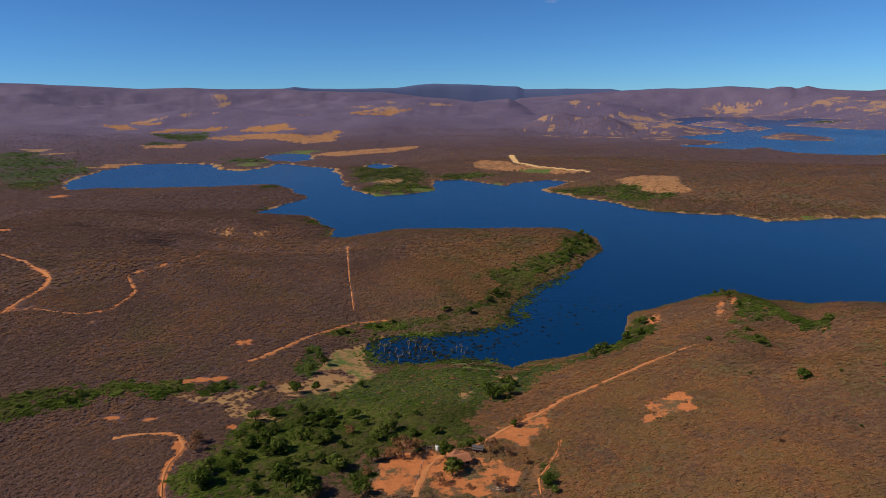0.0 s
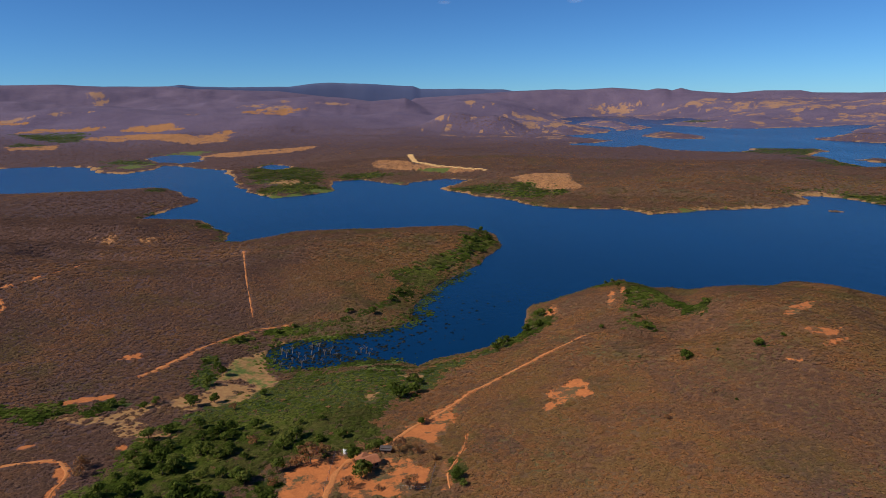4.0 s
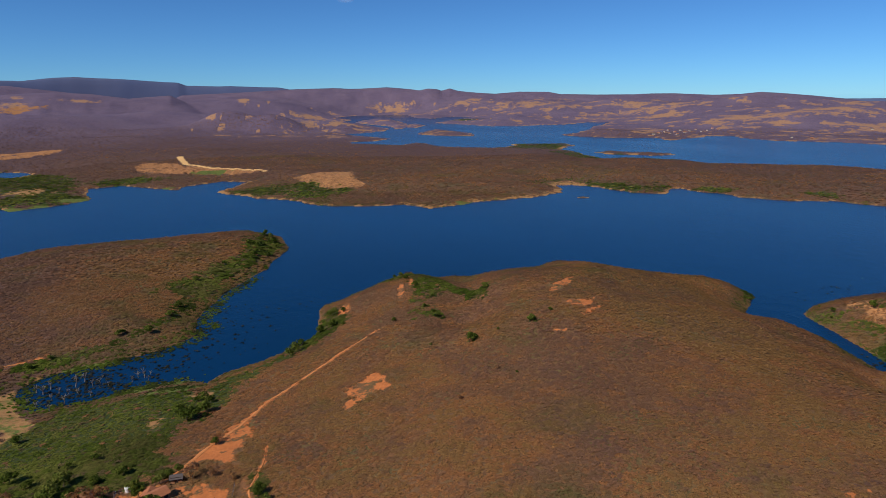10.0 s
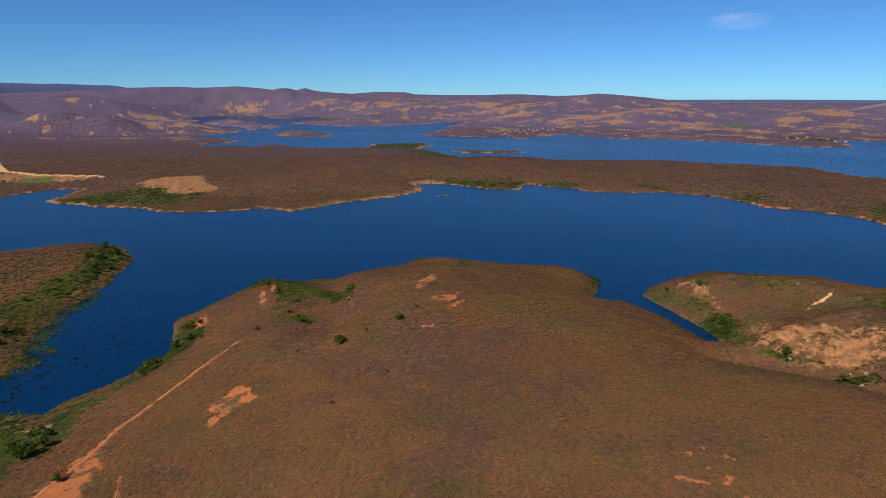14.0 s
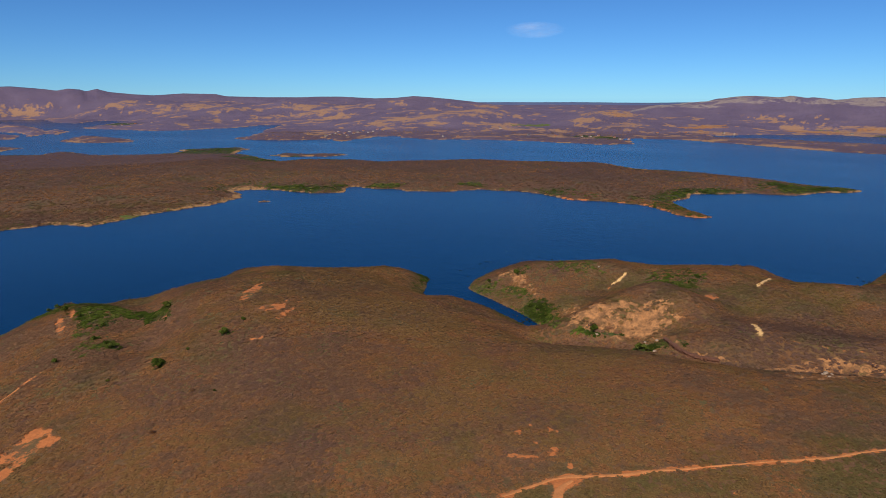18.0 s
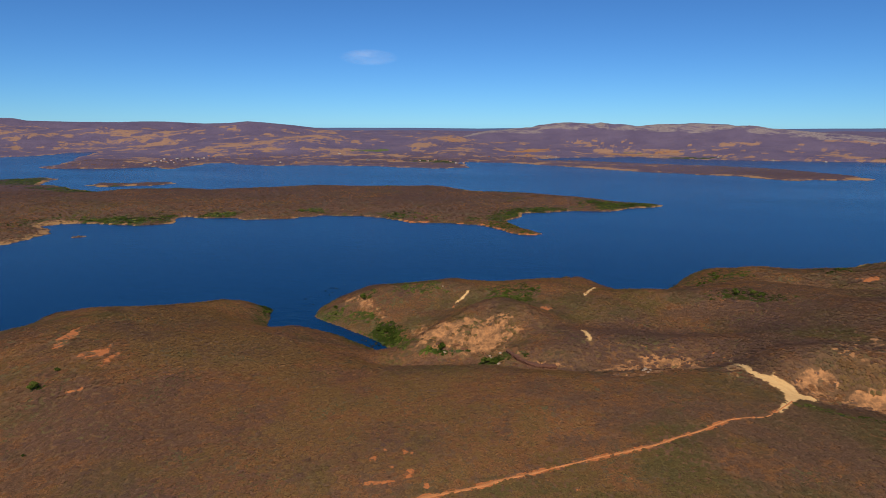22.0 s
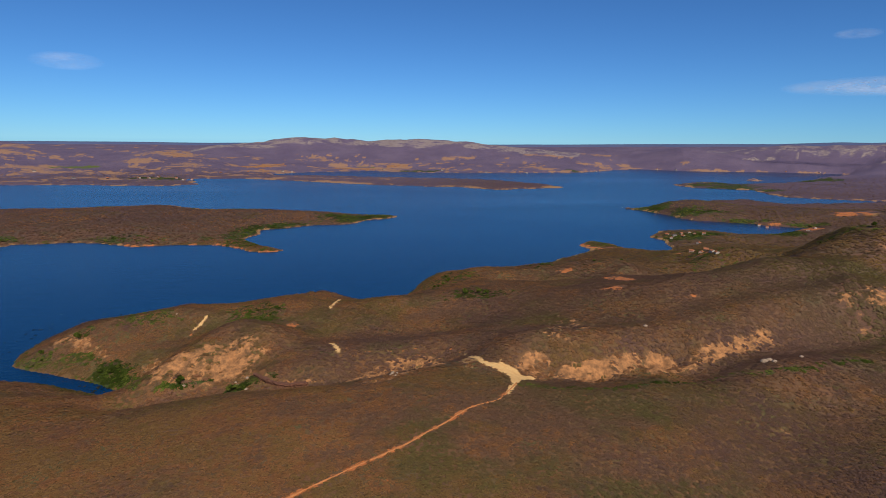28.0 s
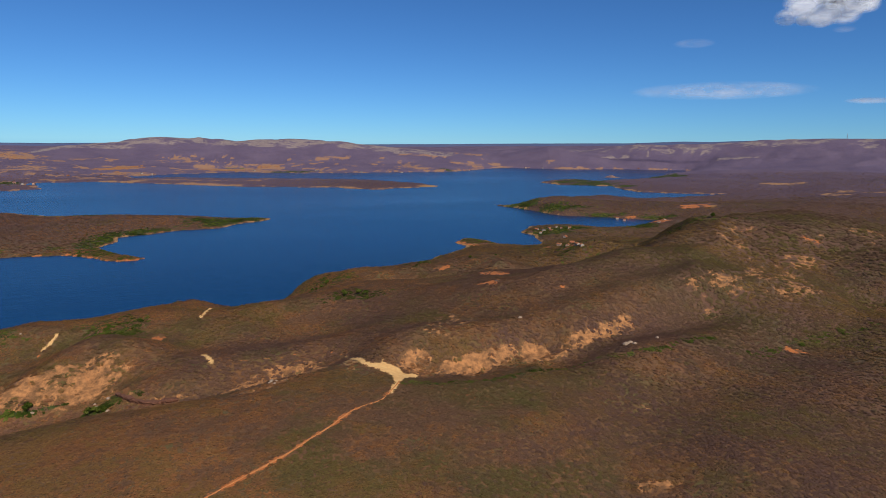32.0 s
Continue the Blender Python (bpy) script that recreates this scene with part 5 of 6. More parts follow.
def strew(r_near, r_far, gap):
    """Loose places about so many metres apart in the part of the land round the hover that comes into view."""
    n = int(2 * r_far / gap)
    i, j = np.meshgrid(np.arange(n), np.arange(n), indexing="ij")
    x = (i.ravel() + rng.random(n * n) * 1.1) * gap - r_far
    y = (j.ravel() + rng.random(n * n) * 1.1) * gap - r_far
    r, a = np.hypot(x, y), np.degrees(np.arctan2(-x, y))
    keep = (r > r_near) & (r <= r_far) & (a > -150) & (a < 46)
    return x[keep], y[keep]


BARE = np.maximum.reduce([COVER[0], COVER[1] * 0.95, COVER[7], COVER[2] * 0.75])


def plant(r_near, r_far, gap, size, tufts, name, label, spread, long):
    x, y = strew(r_near, r_far, gap)
    d, bare, green, lime = read(GD, x, y), read(BARE, x, y), read(COVER[3], x, y), read(COVER[4], x, y)
    worn = np.maximum(read(COVER[7], x, y), read(COVER[0], x, y))
    luck = rng.random(len(x))
    gaps = smooth(-0.55, -0.2, fbm(x, y, 16, 3, 101))
    keep = (d > 1.0) & (luck > bare * 1.25) & (worn < 0.55) & (luck < 0.8 + 0.2 * gaps) & (lime < 0.5)
    x, y, d, green, luck = x[keep], y[keep], d[keep], green[keep], luck[keep]
    z = read(GZ, x, y)
    leafy = rng.random(len(x)) < np.clip(green * 1.15 - 0.05, 0, 0.97)
    stretch = fbm(x, y, 70, 3, 111)
    tone = np.clip(0.46 + 1.1 * stretch + 0.9 * fbm(x, y, 11, 3, 113) + 0.22 * rng.normal(size=len(x)), 0, 1)
    hazy_wood = np.clip(read(COVER[6], x, y) * 0.6 + 1.0 * fbm(x, y, 150, 3, 117) + 0.7 * fbm(x, y, 22, 3, 119) + 0.20 * rng.normal(size=len(x)), 0, 0.95)
    a_bit = np.clip(1.0 * fbm(x, y, 70, 3, 121) + 1.1 * fbm(x, y, 15, 3, 123) - 0.06 + 0.07 * rng.normal(size=len(x)) + 0.25 * (rng.random(len(x)) < 0.03), 0, 0.8)
    width = size * (0.8 + 0.85 * rng.random(len(x)) ** 1.5)
    lean = np.clip(np.stack([read(GZ, x + 2, y) - z, read(GZ, x, y + 2) - z]) / 2, -1, 1) * 0.7
    width = width * (1 + 0.5 * np.clip(np.hypot(*lean) - 0.25, 0, 0.6))
    tall = width * (0.20 + 0.18 * rng.random(len(x)))
    # greyer scrub towards the left
    hazy_wood = np.clip(hazy_wood + 0.45 * smooth(40, -60, x), 0, 0.95)
    warm = np.exp(-((x - 240) ** 2 + (y - 190) ** 2) / (2 * 170.0 ** 2))
    tone = np.clip(tone - 0.22 + 0.42 * warm, 0, 1)
    a_bit = np.clip(a_bit + 0.16 * smooth(0, -150, y), 0, 0.8)
    a_bit = np.clip(a_bit + 0.34 * smooth(-140, -300, y) * smooth(240, 320, np.hypot(x, y)), 0, 0.85)
    a_bit = np.clip(a_bit + 0.55 * spots(x, y, fbm(x, y, 12, 3, 127) * 0.8, OLIVE) + 0.5 * smooth(16, 3, d + 6 * fbm(x, y, 9, 3, 129)) * (np.hypot(x, y) < 760), 0, 0.85)
    dry = ~leafy
    shade = np.stack([tone, a_bit, hazy_wood, tone * 0], -1)
    m = scrub_mesh(name, x[dry], y[dry], z[dry], width[dry], tall[dry], shade[dry], tufts, spread=spread, long=long, lean=lean[:, dry])
    m.materials.append(MAT_SCRUB)
    tagged(new(name, m), label, "scrub", kind="stuff")
    marsh = smooth(196, 226, y[leafy]) * (np.abs(x[leafy]) < 75) * (y[leafy] < 300)
    big = 1.0 + (0.35 * smooth(0.2, 0.9, green[leafy])) * (1 - marsh) - 0.2 * marsh
    tone2 = np.clip(0.40 + 0.8 * fbm(x[leafy], y[leafy], 26, 3, 131) + 0.22 * rng.normal(size=leafy.sum()) + 0.2 * marsh, 0, 1)
    olive = np.clip(0.9 * fbm(x[leafy], y[leafy], 18, 3, 137) + 0.1 + 0.15 * rng.normal(size=leafy.sum()), 0, 0.7)
    shade2 = np.stack([tone2, olive, 0.55 * (rng.random(leafy.sum()) < 0.07), tone2 * 0], -1)
    m = scrub_mesh("green_thicket", x[leafy], y[leafy], z[leafy], width[leafy] * big, tall[leafy] * big, shade2, tufts, spread=spread * 1.4, long=long * 0.85, lean=lean[:, leafy])
    m.materials.append(MAT_GREEN)
    tagged(new("green_thicket", m), "dense green bushes in damp hollows and along the shore", "bushes", kind="stuff")


plant(108, 230, 1.2, 1.5, 20, "dry_scrub", "leafless brown and grey thorn scrub on the near slopes", 0.15, 0.34)
plant(230, 420, 1.6, 1.9, 10, "dry_scrub", "brown thorn scrub covering the hills above the water", 0.20, 0.42)
plant(420, 760, 2.6, 2.7, 6, "dry_scrub", "brown thorn scrub on the slopes round the bays", 0.3, 0.55)
plant(760, 1250, 4.4, 3.2, 4, "dry_scrub", "brown leafless woodland on the farther shore", 0.3, 0.6)
plant(1250, 2300, 11.0, 4.6, 4, "dry_scrub", "sparse trees in the far dry woodland", 0.26, 0.62)

# ---- single trees ----
def tube(bm, a, b, ra, rb, sides=6):
    """A tapered limb from a to b."""
    a, b = Vector(a), Vector(b)
    m = (b - a).to_track_quat("Z", "Y").to_matrix()
    rings = []
    for p, r in ((a, ra), (b, rb)):
        rings.append([bm.verts.new(p + m @ Vector((math.cos(2 * math.pi * k / sides) * r, math.sin(2 * math.pi * k / sides) * r, 0))) for k in range(sides)])
    for k in range(sides):
        bm.faces.new((rings[0][k], rings[0][(k + 1) % sides], rings[1][(k + 1) % sides], rings[1][k]))
    bm.faces.new(rings[1])
    bm.faces.new(rings[0][::-1])


def tree_thing(name, label, seed, tall, wide, leaves, leaf_mat, bark, leaf_size=0.20):
    """A tree of unit measure along its own size: trunk, limbs and a crown of many small leafy clumps."""
    rr = random.Random(seed)
    thing = new(name)
    tagged(thing, label, "tree")
    bm = bmesh.new()
    fork = tall * 0.34
    lean = Vector((rr.uniform(-0.1, 0.1) * tall, rr.uniform(-0.1, 0.1) * tall, fork))
    tube(bm, (0, 0, -0.4), lean * 0.5, tall * 0.045, tall * 0.034, 7)
    tube(bm, lean * 0.5, lean, tall * 0.034, tall * 0.026, 7)
    part("trunk", bm, bark, thing)
    tips = []
    for k in range(6):
        t = 2 * math.pi * (k + rr.random() * 0.7) / 6
        out = wide * 0.5 * rr.uniform(0.35, 0.8)
        tip = Vector((math.cos(t) * out, math.sin(t) * out, tall * rr.uniform(0.5, 0.82)))
        bm = bmesh.new()
        knee = lean.lerp(tip, 0.5) + Vector((0, 0, tall * 0.05))
        tube(bm, lean, knee, tall * 0.02, tall * 0.013, 5)
        tube(bm, knee, tip, tall * 0.013, tall * 0.004, 5)
        for _ in range(2):
            tube(bm, knee, knee + Vector((rr.uniform(-1, 1), rr.uniform(-1, 1), rr.uniform(0.2, 1))) * wide * 0.2, tall * 0.008, tall * 0.003, 4)
        part("limb", bm, bark, thing)
        tips.append(tip)
    tips.append(Vector((0, 0, tall * 0.86)))
    if leaves:
        verts, shade = [], []
        for i, tip in enumerate(tips):
            size = wide * rr.uniform(0.20, 0.30)
            tone = rr.random()
            for _ in range(leaves):
                w = Vector((rr.gauss(0, 1), rr.gauss(0, 1), rr.gauss(0.25, 0.9))).normalized()
                c = tip + Vector((w.x * size, w.y * size, w.z * size * 0.75)) * rr.uniform(0.45, 1.1)
                side = w.cross(Vector((rr.gauss(0, 1), rr.gauss(0, 1), rr.gauss(0, 1)))).normalized() * leaf_size * wide * rr.uniform(0.25, 0.6)
                up = (w.cross(side).normalized() + w * rr.uniform(-0.2, 0.5) + Vector((rr.gauss(0, 1), rr.gauss(0, 1), rr.gauss(0, 1))) * 0.25).normalized() * leaf_size * wide * rr.uniform(0.3, 0.7)
                tri = [c - side, c + side, c + up]
                if (tri[1] - tri[0]).cross(tri[2] - tri[0]).dot(w + Vector((0, 0, 0.7))) < 0:
                    tri.reverse()
                verts += [tuple(q) for q in tri]
                shade += [(min(1, max(0, tone + rr.uniform(-0.25, 0.25))), 0, 0, 0)] * 3
        mesh = mesh_of("crown", np.array(verts), np.arange(len(verts)).reshape(-1, 3), 3)
        colour_layer(mesh, "shade", np.array(shade))
        mesh.materials.append(leaf_mat)
        crown = new("crown", mesh)
        crown.parent = thing
    return thing


placed = set()


def put(kinds, places, size, group, rr, low=0.8, high=1.2):
    """Copies of the kinds at the places; the first of each kind moves to a place itself."""
    for i, p in enumerate(places):
        x, y = p[0], p[1]
        s = (p[2] / size if len(p) > 2 else 1.0) * rr.uniform(low, high)
        m = Matrix.Translation((x, y, max(ground_at(x, y), -0.6) - 0.05)) @ Matrix.Rotation(rr.random() * 6.28, 4, "Z")
        src = kinds[i % len(kinds)]
        if src.name not in placed:
            ob = src
            placed.add(src.name)
            ob.matrix_basis = m
        else:
            ob = copy_thing(src, m)
        ob.scale = (s, s, s * rr.uniform(0.85, 1.1))
        ob["group"] = group


tr = random.Random(11)
GREEN_LABELS = ["round green broadleaf tree among dry scrub", "dense dark green tree beside orange bare earth", "broad green tree with an uneven crown"]
green_kinds = [tree_thing("green_tree", GREEN_LABELS[k % 3], 20 + k, 4.6, 5.0, 60, MAT_GREEN, MAT_BARK) for k in range(6)]


def inside_places(ring, count, seed):
    """Loose places inside a plot."""
    rr, got = random.Random(seed), []
    xs, ys = [p[0] for p in ring], [p[1] for p in ring]
    while len(got) < count:
        x, y = rr.uniform(min(xs), max(xs)), rr.uniform(min(ys), max(ys))
        if inside(np.array([x]), np.array([y]), ring)[0] and ground_at(x, y) > 0.3:
            got.append((x, y, rr.uniform(2.6, 5.2)))
    return got


def spot_places(spots_list, per, seed, far):
    rr, got = random.Random(seed), []
    for cx, cy, a, b, turn in spots_list:
        if math.hypot(cx, cy) < far:
            for _ in range(per):
                u, v, t = rr.gauss(0, 0.45) * a, rr.gauss(0, 0.45) * b, radians(turn)
                x, y = cx + u * math.cos(t) - v * math.sin(t), cy + u * math.sin(t) + v * math.cos(t)
                if ground_at(x, y) > 0.5:
                    got.append((x, y, rr.uniform(1.8, 3.6)))
    return got


put(green_kinds, GREEN_TREES, 5.0, "green trees by the house and on the hill", tr, 0.95, 1.1)
put(green_kinds, inside_places(SWAMP[:5] + SWAMP[-6:], 60, 31) + inside_places(GREEN_SLOPE, 22, 32) + inside_places(BAY_BANK, 10, 33), 5.0, "trees of the green hollow", tr)
put(green_kinds, spot_places(GREEN, 2, 41, 700), 5.0, "trees in damp spots and along the shore", tr)

dry_kinds = [tree_thing("dry_tree", "grey leafless tree with a twiggy brown crown", 50 + k, 4.4, 5.0, 42, MAT_SCRUB, MAT_BARK, 0.16) for k in range(4)]
put(dry_kinds, DRY_TREES, 5.0, "leafless trees round the yard", tr, 0.9, 1.1)
dead_kinds = [tree_thing("dead_tree", "bleached dead tree standing in shallow water", 70 + k, 4.2, 3.4, 0, None, MAT_DEAD) for k in range(5)]
put(dead_kinds, DEAD_TREES, 3.2, "dead trees in the bay", tr, 0.9, 1.3)

# ---- bright green weed mats on the shallows ----
mx, my = [], []
mr = np.random.default_rng(23)
for cx, cy, a, b_, turn in LIME:
    if math.hypot(cx, cy) < 420:
        n_ = int(a * b_ * 1.6) + 20
        u_, v_, t_ = mr.normal(0, 0.5, n_) * a, mr.normal(0, 0.5, n_) * b_, radians(turn)
        mx.append(cx + u_ * math.cos(t_) - v_ * math.sin(t_))
        my.append(cy + u_ * math.sin(t_) + v_ * math.cos(t_))
for (ax, ay), (bx, by) in zip(NEAR_LEFT[20:31], NEAR_LEFT[21:32]):
    n_ = int(math.hypot(bx - ax, by - ay) * 5)
    s_ = mr.random(n_)
    mx.append(ax + (bx - ax) * s_ + mr.normal(2, 3.2, n_))
    my.append(ay + (by - ay) * s_ + mr.normal(-1, 3.2, n_))
mx, my = np.concatenate(mx), np.concatenate(my)
mw = 0.8 + 1.0 * mr.random(len(mx))
mt = np.clip(0.5 + fbm(mx, my, 12, 3, 7) * 1.2 + mr.normal(0, 0.2, len(mx)), 0, 1)
MAT_LIME = leaf_material("lime_weed", (0.050, 0.062, 0.018), (0.085, 0.115, 0.020), (0.125, 0.165, 0.024))
lime_mesh = scrub_mesh("weed_mat", mx, my, np.maximum(read(GZ, mx, my), 0.05) + 0.08, mw, mw * 0.28, np.stack([mt, mt * 0, mt * 0, mt * 0], -1), 8)
lime_mesh.materials.append(MAT_LIME)
tagged(new("weed_mat", lime_mesh), "bright green weed mats along the marshy edge of the bay", "weed", kind="stuff")

# ---- weed and reeds on the water of the bay ----
wx_, wy_ = [], []
wr = np.random.default_rng(19)
for cx, cy, n, spread in ((-20, 284, 330, 13), (0, 290, 220, 16), (25, 300, 110, 18), (60, 330, 40, 22), (75, 380, 16, 22), (30, 335, 110, 12), (45, 360, 90, 10), (20, 322, 120, 9), (-15, 304, 140, 8), (208, 340, 90, 9), (300, 132, 60, 6), (402, 190, 120, 22), (470, -36, 60, 10), (500, -48, 60, 10)):
    wx_.append(wr.normal(cx, spread, n))
    wy_.append(wr.normal(cy, spread * 0.7, n))
wx_, wy_ = np.concatenate(wx_), np.concatenate(wy_)
keep_ = read(GD, wx_, wy_) < 1.0
wx_, wy_ = wx_[keep_], wy_[keep_]
ww_ = 0.5 + 1.3 * wr.random(len(wx_)) ** 2
tone_ = np.clip(wr.normal(0.5, 0.3, len(wx_)), 0, 1)
MAT_REED = leaf_material("water_weed", (0.022, 0.026, 0.020), (0.045, 0.046, 0.032), (0.075, 0.075, 0.05))
reed_mesh = scrub_mesh("water_weed", wx_, wy_, wx_ * 0 + 0.1, ww_, ww_ * 0.35, np.stack([tone_, tone_ * 0, tone_ * 0, tone_ * 0], -1), 9)
reed_mesh.materials.append(MAT_REED)
tagged(new("water_weed", reed_mesh), "pale weed and dead reeds floating in the shallow bay", "weed", kind="stuff")

# ---- houses, fences and small things ----
def box(bm, x0, y0, z0, x1, y1, z1):
    v = [bm.verts.new(p) for p in ((x0, y0, z0), (x1, y0, z0), (x1, y1, z0), (x0, y1, z0), (x0, y0, z1), (x1, y0, z1), (x1, y1, z1), (x0, y1, z1))]
    for f in ((3, 2, 1, 0), (4, 5, 6, 7), (0, 1, 5, 4), (1, 2, 6, 5), (2, 3, 7, 6), (3, 0, 4, 7)):
        bm.faces.new([v[k] for k in f])


def rows_of_tiles(bm, x0, x1, y0, z0, y1, z1, steps):
    """One pitch of a roof in stepped courses, each a little proud of the next: one closed slab."""
    line = [(y0, z0 - 0.06)]
    for k in range(steps):
        for a, up in ((k / steps, 0.08), ((k + 1) / steps, 0.03)):
            line.append((y0 + (y1 - y0) * a, z0 + (z1 - z0) * a + up))
    line.append((y1, z1 - 0.06))
    ends = [[bm.verts.new((x, y, z)) for y, z in line] for x in (x0, x1)]
    n = len(line)
    for k in range(n):
        bm.faces.new((ends[0][k], ends[0][(k + 1) % n], ends[1][(k + 1) % n], ends[1][k]))
    bm.faces.new(ends[0][::-1])
    bm.faces.new(ends[1])
    bmesh.ops.recalc_face_normals(bm, faces=bm.faces)


def house(name, label, w, d, h, wall_mat, roof_mat, porch=False):
    """A small rural house: walls with gables, a pitched roof, door and windows."""
    thing = tagged(new(name), label, "house")
    rise = d * 0.22
    bm = bmesh.new()
    t = 0.2
    box(bm, -w / 2, -d / 2, -0.8, w / 2, -d / 2 + t, h)
    box(bm, -w / 2, d / 2 - t, -0.8, w / 2, d / 2, h)
    for s in (-1, 1):
        x0, x1 = (-w / 2, -w / 2 + t) if s < 0 else (w / 2 - t, w / 2)
        box(bm, x0, -d / 2 + t, -0.8, x1, d / 2 - t, h)
        a = [bm.verts.new((x, y, z)) for x in (x0, x1) for y, z in ((-d / 2, h), (d / 2, h), (0, h + rise))]
        for f in ((0, 2, 1), (3, 4, 5), (0, 3, 5, 2), (2, 5, 4, 1), (1, 4, 3, 0)):
            bm.faces.new([a[k] for k in f])
    part("wall", bm, wall_mat, thing)
    for s in (-1, 1):
        bm = bmesh.new()
        rows_of_tiles(bm, -w / 2 - 0.35, w / 2 + 0.35, s * (d / 2 + 0.45), h - 0.2, 0, h + rise + 0.06, 7)
        part("roof", bm, roof_mat, thing)
    bm = bmesh.new()
    box(bm, -0.45, -d / 2 - 0.04, 0, 0.45, -d / 2 + 0.02, 2.05)
    door = part("door", bm, MAT_DOOR, thing)
    bm = bmesh.new()
    box(bm, 0.30, -d / 2 - 0.08, 1.0, 0.36, -d / 2 - 0.04, 1.12)
    part("door_handle", bm, MAT_STEEL, door)
    for x in (-w * 0.32, w * 0.32):
        bm = bmesh.new()
        box(bm, x - 0.55, -d / 2 - 0.05, 0.95, x + 0.55, -d / 2 + 0.02, 1.05)
        box(bm, x - 0.55, -d / 2 - 0.05, 1.95, x + 0.55, -d / 2 + 0.02, 2.05)
        box(bm, x - 0.55, -d / 2 - 0.05, 1.05, x - 0.45, -d / 2 + 0.02, 1.95)
        box(bm, x + 0.45, -d / 2 - 0.05, 1.05, x + 0.55, -d / 2 + 0.02, 1.95)
        win = part("window", bm, MAT_DOOR, thing)
        bm = bmesh.new()
        box(bm, x - 0.45, -d / 2 - 0.03, 1.05, x + 0.45, -d / 2 + 0.01, 1.95)
        part("pane", bm, MAT_GLASS, win)
    if porch:
        bm = bmesh.new()
        rows_of_tiles(bm, -w / 2, w / 2, -d / 2 - 2.2, h - 0.75, -d / 2 - 0.1, h - 0.25, 4)
        part("porch_roof", bm, roof_mat, thing)
        for x in (-w / 2 + 0.2, -w / 6, w / 6, w / 2 - 0.2):
            bm = bmesh.new()
            tube(bm, (x, -d / 2 - 2.0, -0.4), (x, -d / 2 - 2.0, h - 0.75), 0.09, 0.08, 6)
            part("post", bm, MAT_POST, thing)
    return thing


def stand(ob, x, y, turn=0.0, sink=0.1):
    ob.matrix_basis = Matrix.Translation((x, y, ground_at(x, y) - sink)) @ Matrix.Rotation(radians(turn), 4, "Z")
    return ob


farm = house("farmhouse", "small clay farmhouse with a tiled roof on orange earth", 5.0, 3.8, 2.4, MAT_CLAY, MAT_TILE)
stand(farm, HOUSE_AT[0][0], HOUSE_AT[0][1], 20)
shed = house("shed", "low shed with a grey sheet roof beside the track", 3.0, 1.9, 1.8, MAT_CLAY, MAT_SHEET)
stand(shed, HOUSE_AT[1][0], HOUSE_AT[1][1], -15)
hut = house("hut", "little clay outbuilding under the yard trees", 3.0, 2.6, 2.1, MAT_CLAY, MAT_TILE)
stand(hut, HOUSE_AT[2][0], HOUSE_AT[2][1], 70)

hr = random.Random(5)
MAT_ROSE = plain("rose_wall", (0.56, 0.34, 0.25), 0.9, 0.12, 1.5)
kinds = [house("village_house", "whitewashed house with a clay tile roof near the water", 7.5, 6, 2.8, MAT_WALL, MAT_TILE, True),
         house("village_house", "white house with a pale roof in a lakeside hamlet", 8.5, 6, 2.9, MAT_WALL, MAT_SHEET),
         house("village_house", "rose-painted house with a clay tile roof", 7, 6, 2.8, MAT_ROSE, MAT_TILE)]
for i, (x, y) in enumerate(VILLAGE + FAR_HOUSES):
    m = Matrix.Translation((x, y, max(ground_at(x, y), 0.4) - 0.1)) @ Matrix.Rotation(radians(hr.uniform(0, 360)), 4, "Z")
    if i < 3:
        ob = kinds[i]
        ob.matrix_basis = m
    else:
        ob = copy_thing(kinds[hr.choice((0, 0, 1, 2))], m)
    ob.scale = (0.55, 0.55, 0.62) if i < len(VILLAGE) else (1, 1, 1)
    ob["group"] = "houses of the lakeside hamlet" if i < len(VILLAGE) else "houses on the far shore"


def fence(line, label):
    """Wooden posts every 2.5 m with two wires."""
    thing = tagged(new("fence"), label, "fence")
    x0, y0 = line[0]
    thing.location = (x0, y0, ground_at(x0, y0))
    tops = []
    for (ax, ay), (bx, by) in zip(line[:-1], line[1:]):
        n = max(1, int(math.hypot(bx - ax, by - ay) / 2.5))
        for k in range(n):
            tops.append((ax + (bx - ax) * k / n, ay + (by - ay) * k / n))
    base = thing.location
    last = None
    for x, y in tops:
        z = ground_at(x, y)
        p = Vector((x, y, z)) - base
        bm = bmesh.new()
        tube(bm, p + Vector((0, 0, -0.4)), p + Vector((0.03, 0, 1.5)), 0.09, 0.075, 6)
        part("post", bm, MAT_POST, thing)
        if last is not None:
            for up in (0.6, 1.25):
                bm = bmesh.new()
                tube(bm, last + Vector((0, 0, up)), p + Vector((0, 0, up)), 0.012, 0.012, 4)
                part("wire", bm, MAT_STEEL, thing)
        last = p
    return thing


fence(FENCE_ONE, "fence of grey wooden posts along the dirt track")
fence(FENCE_TWO, "fence of grey wooden posts round a bare plot")
fence(FENCE_THREE, "wire fence on wooden posts beside the yard")


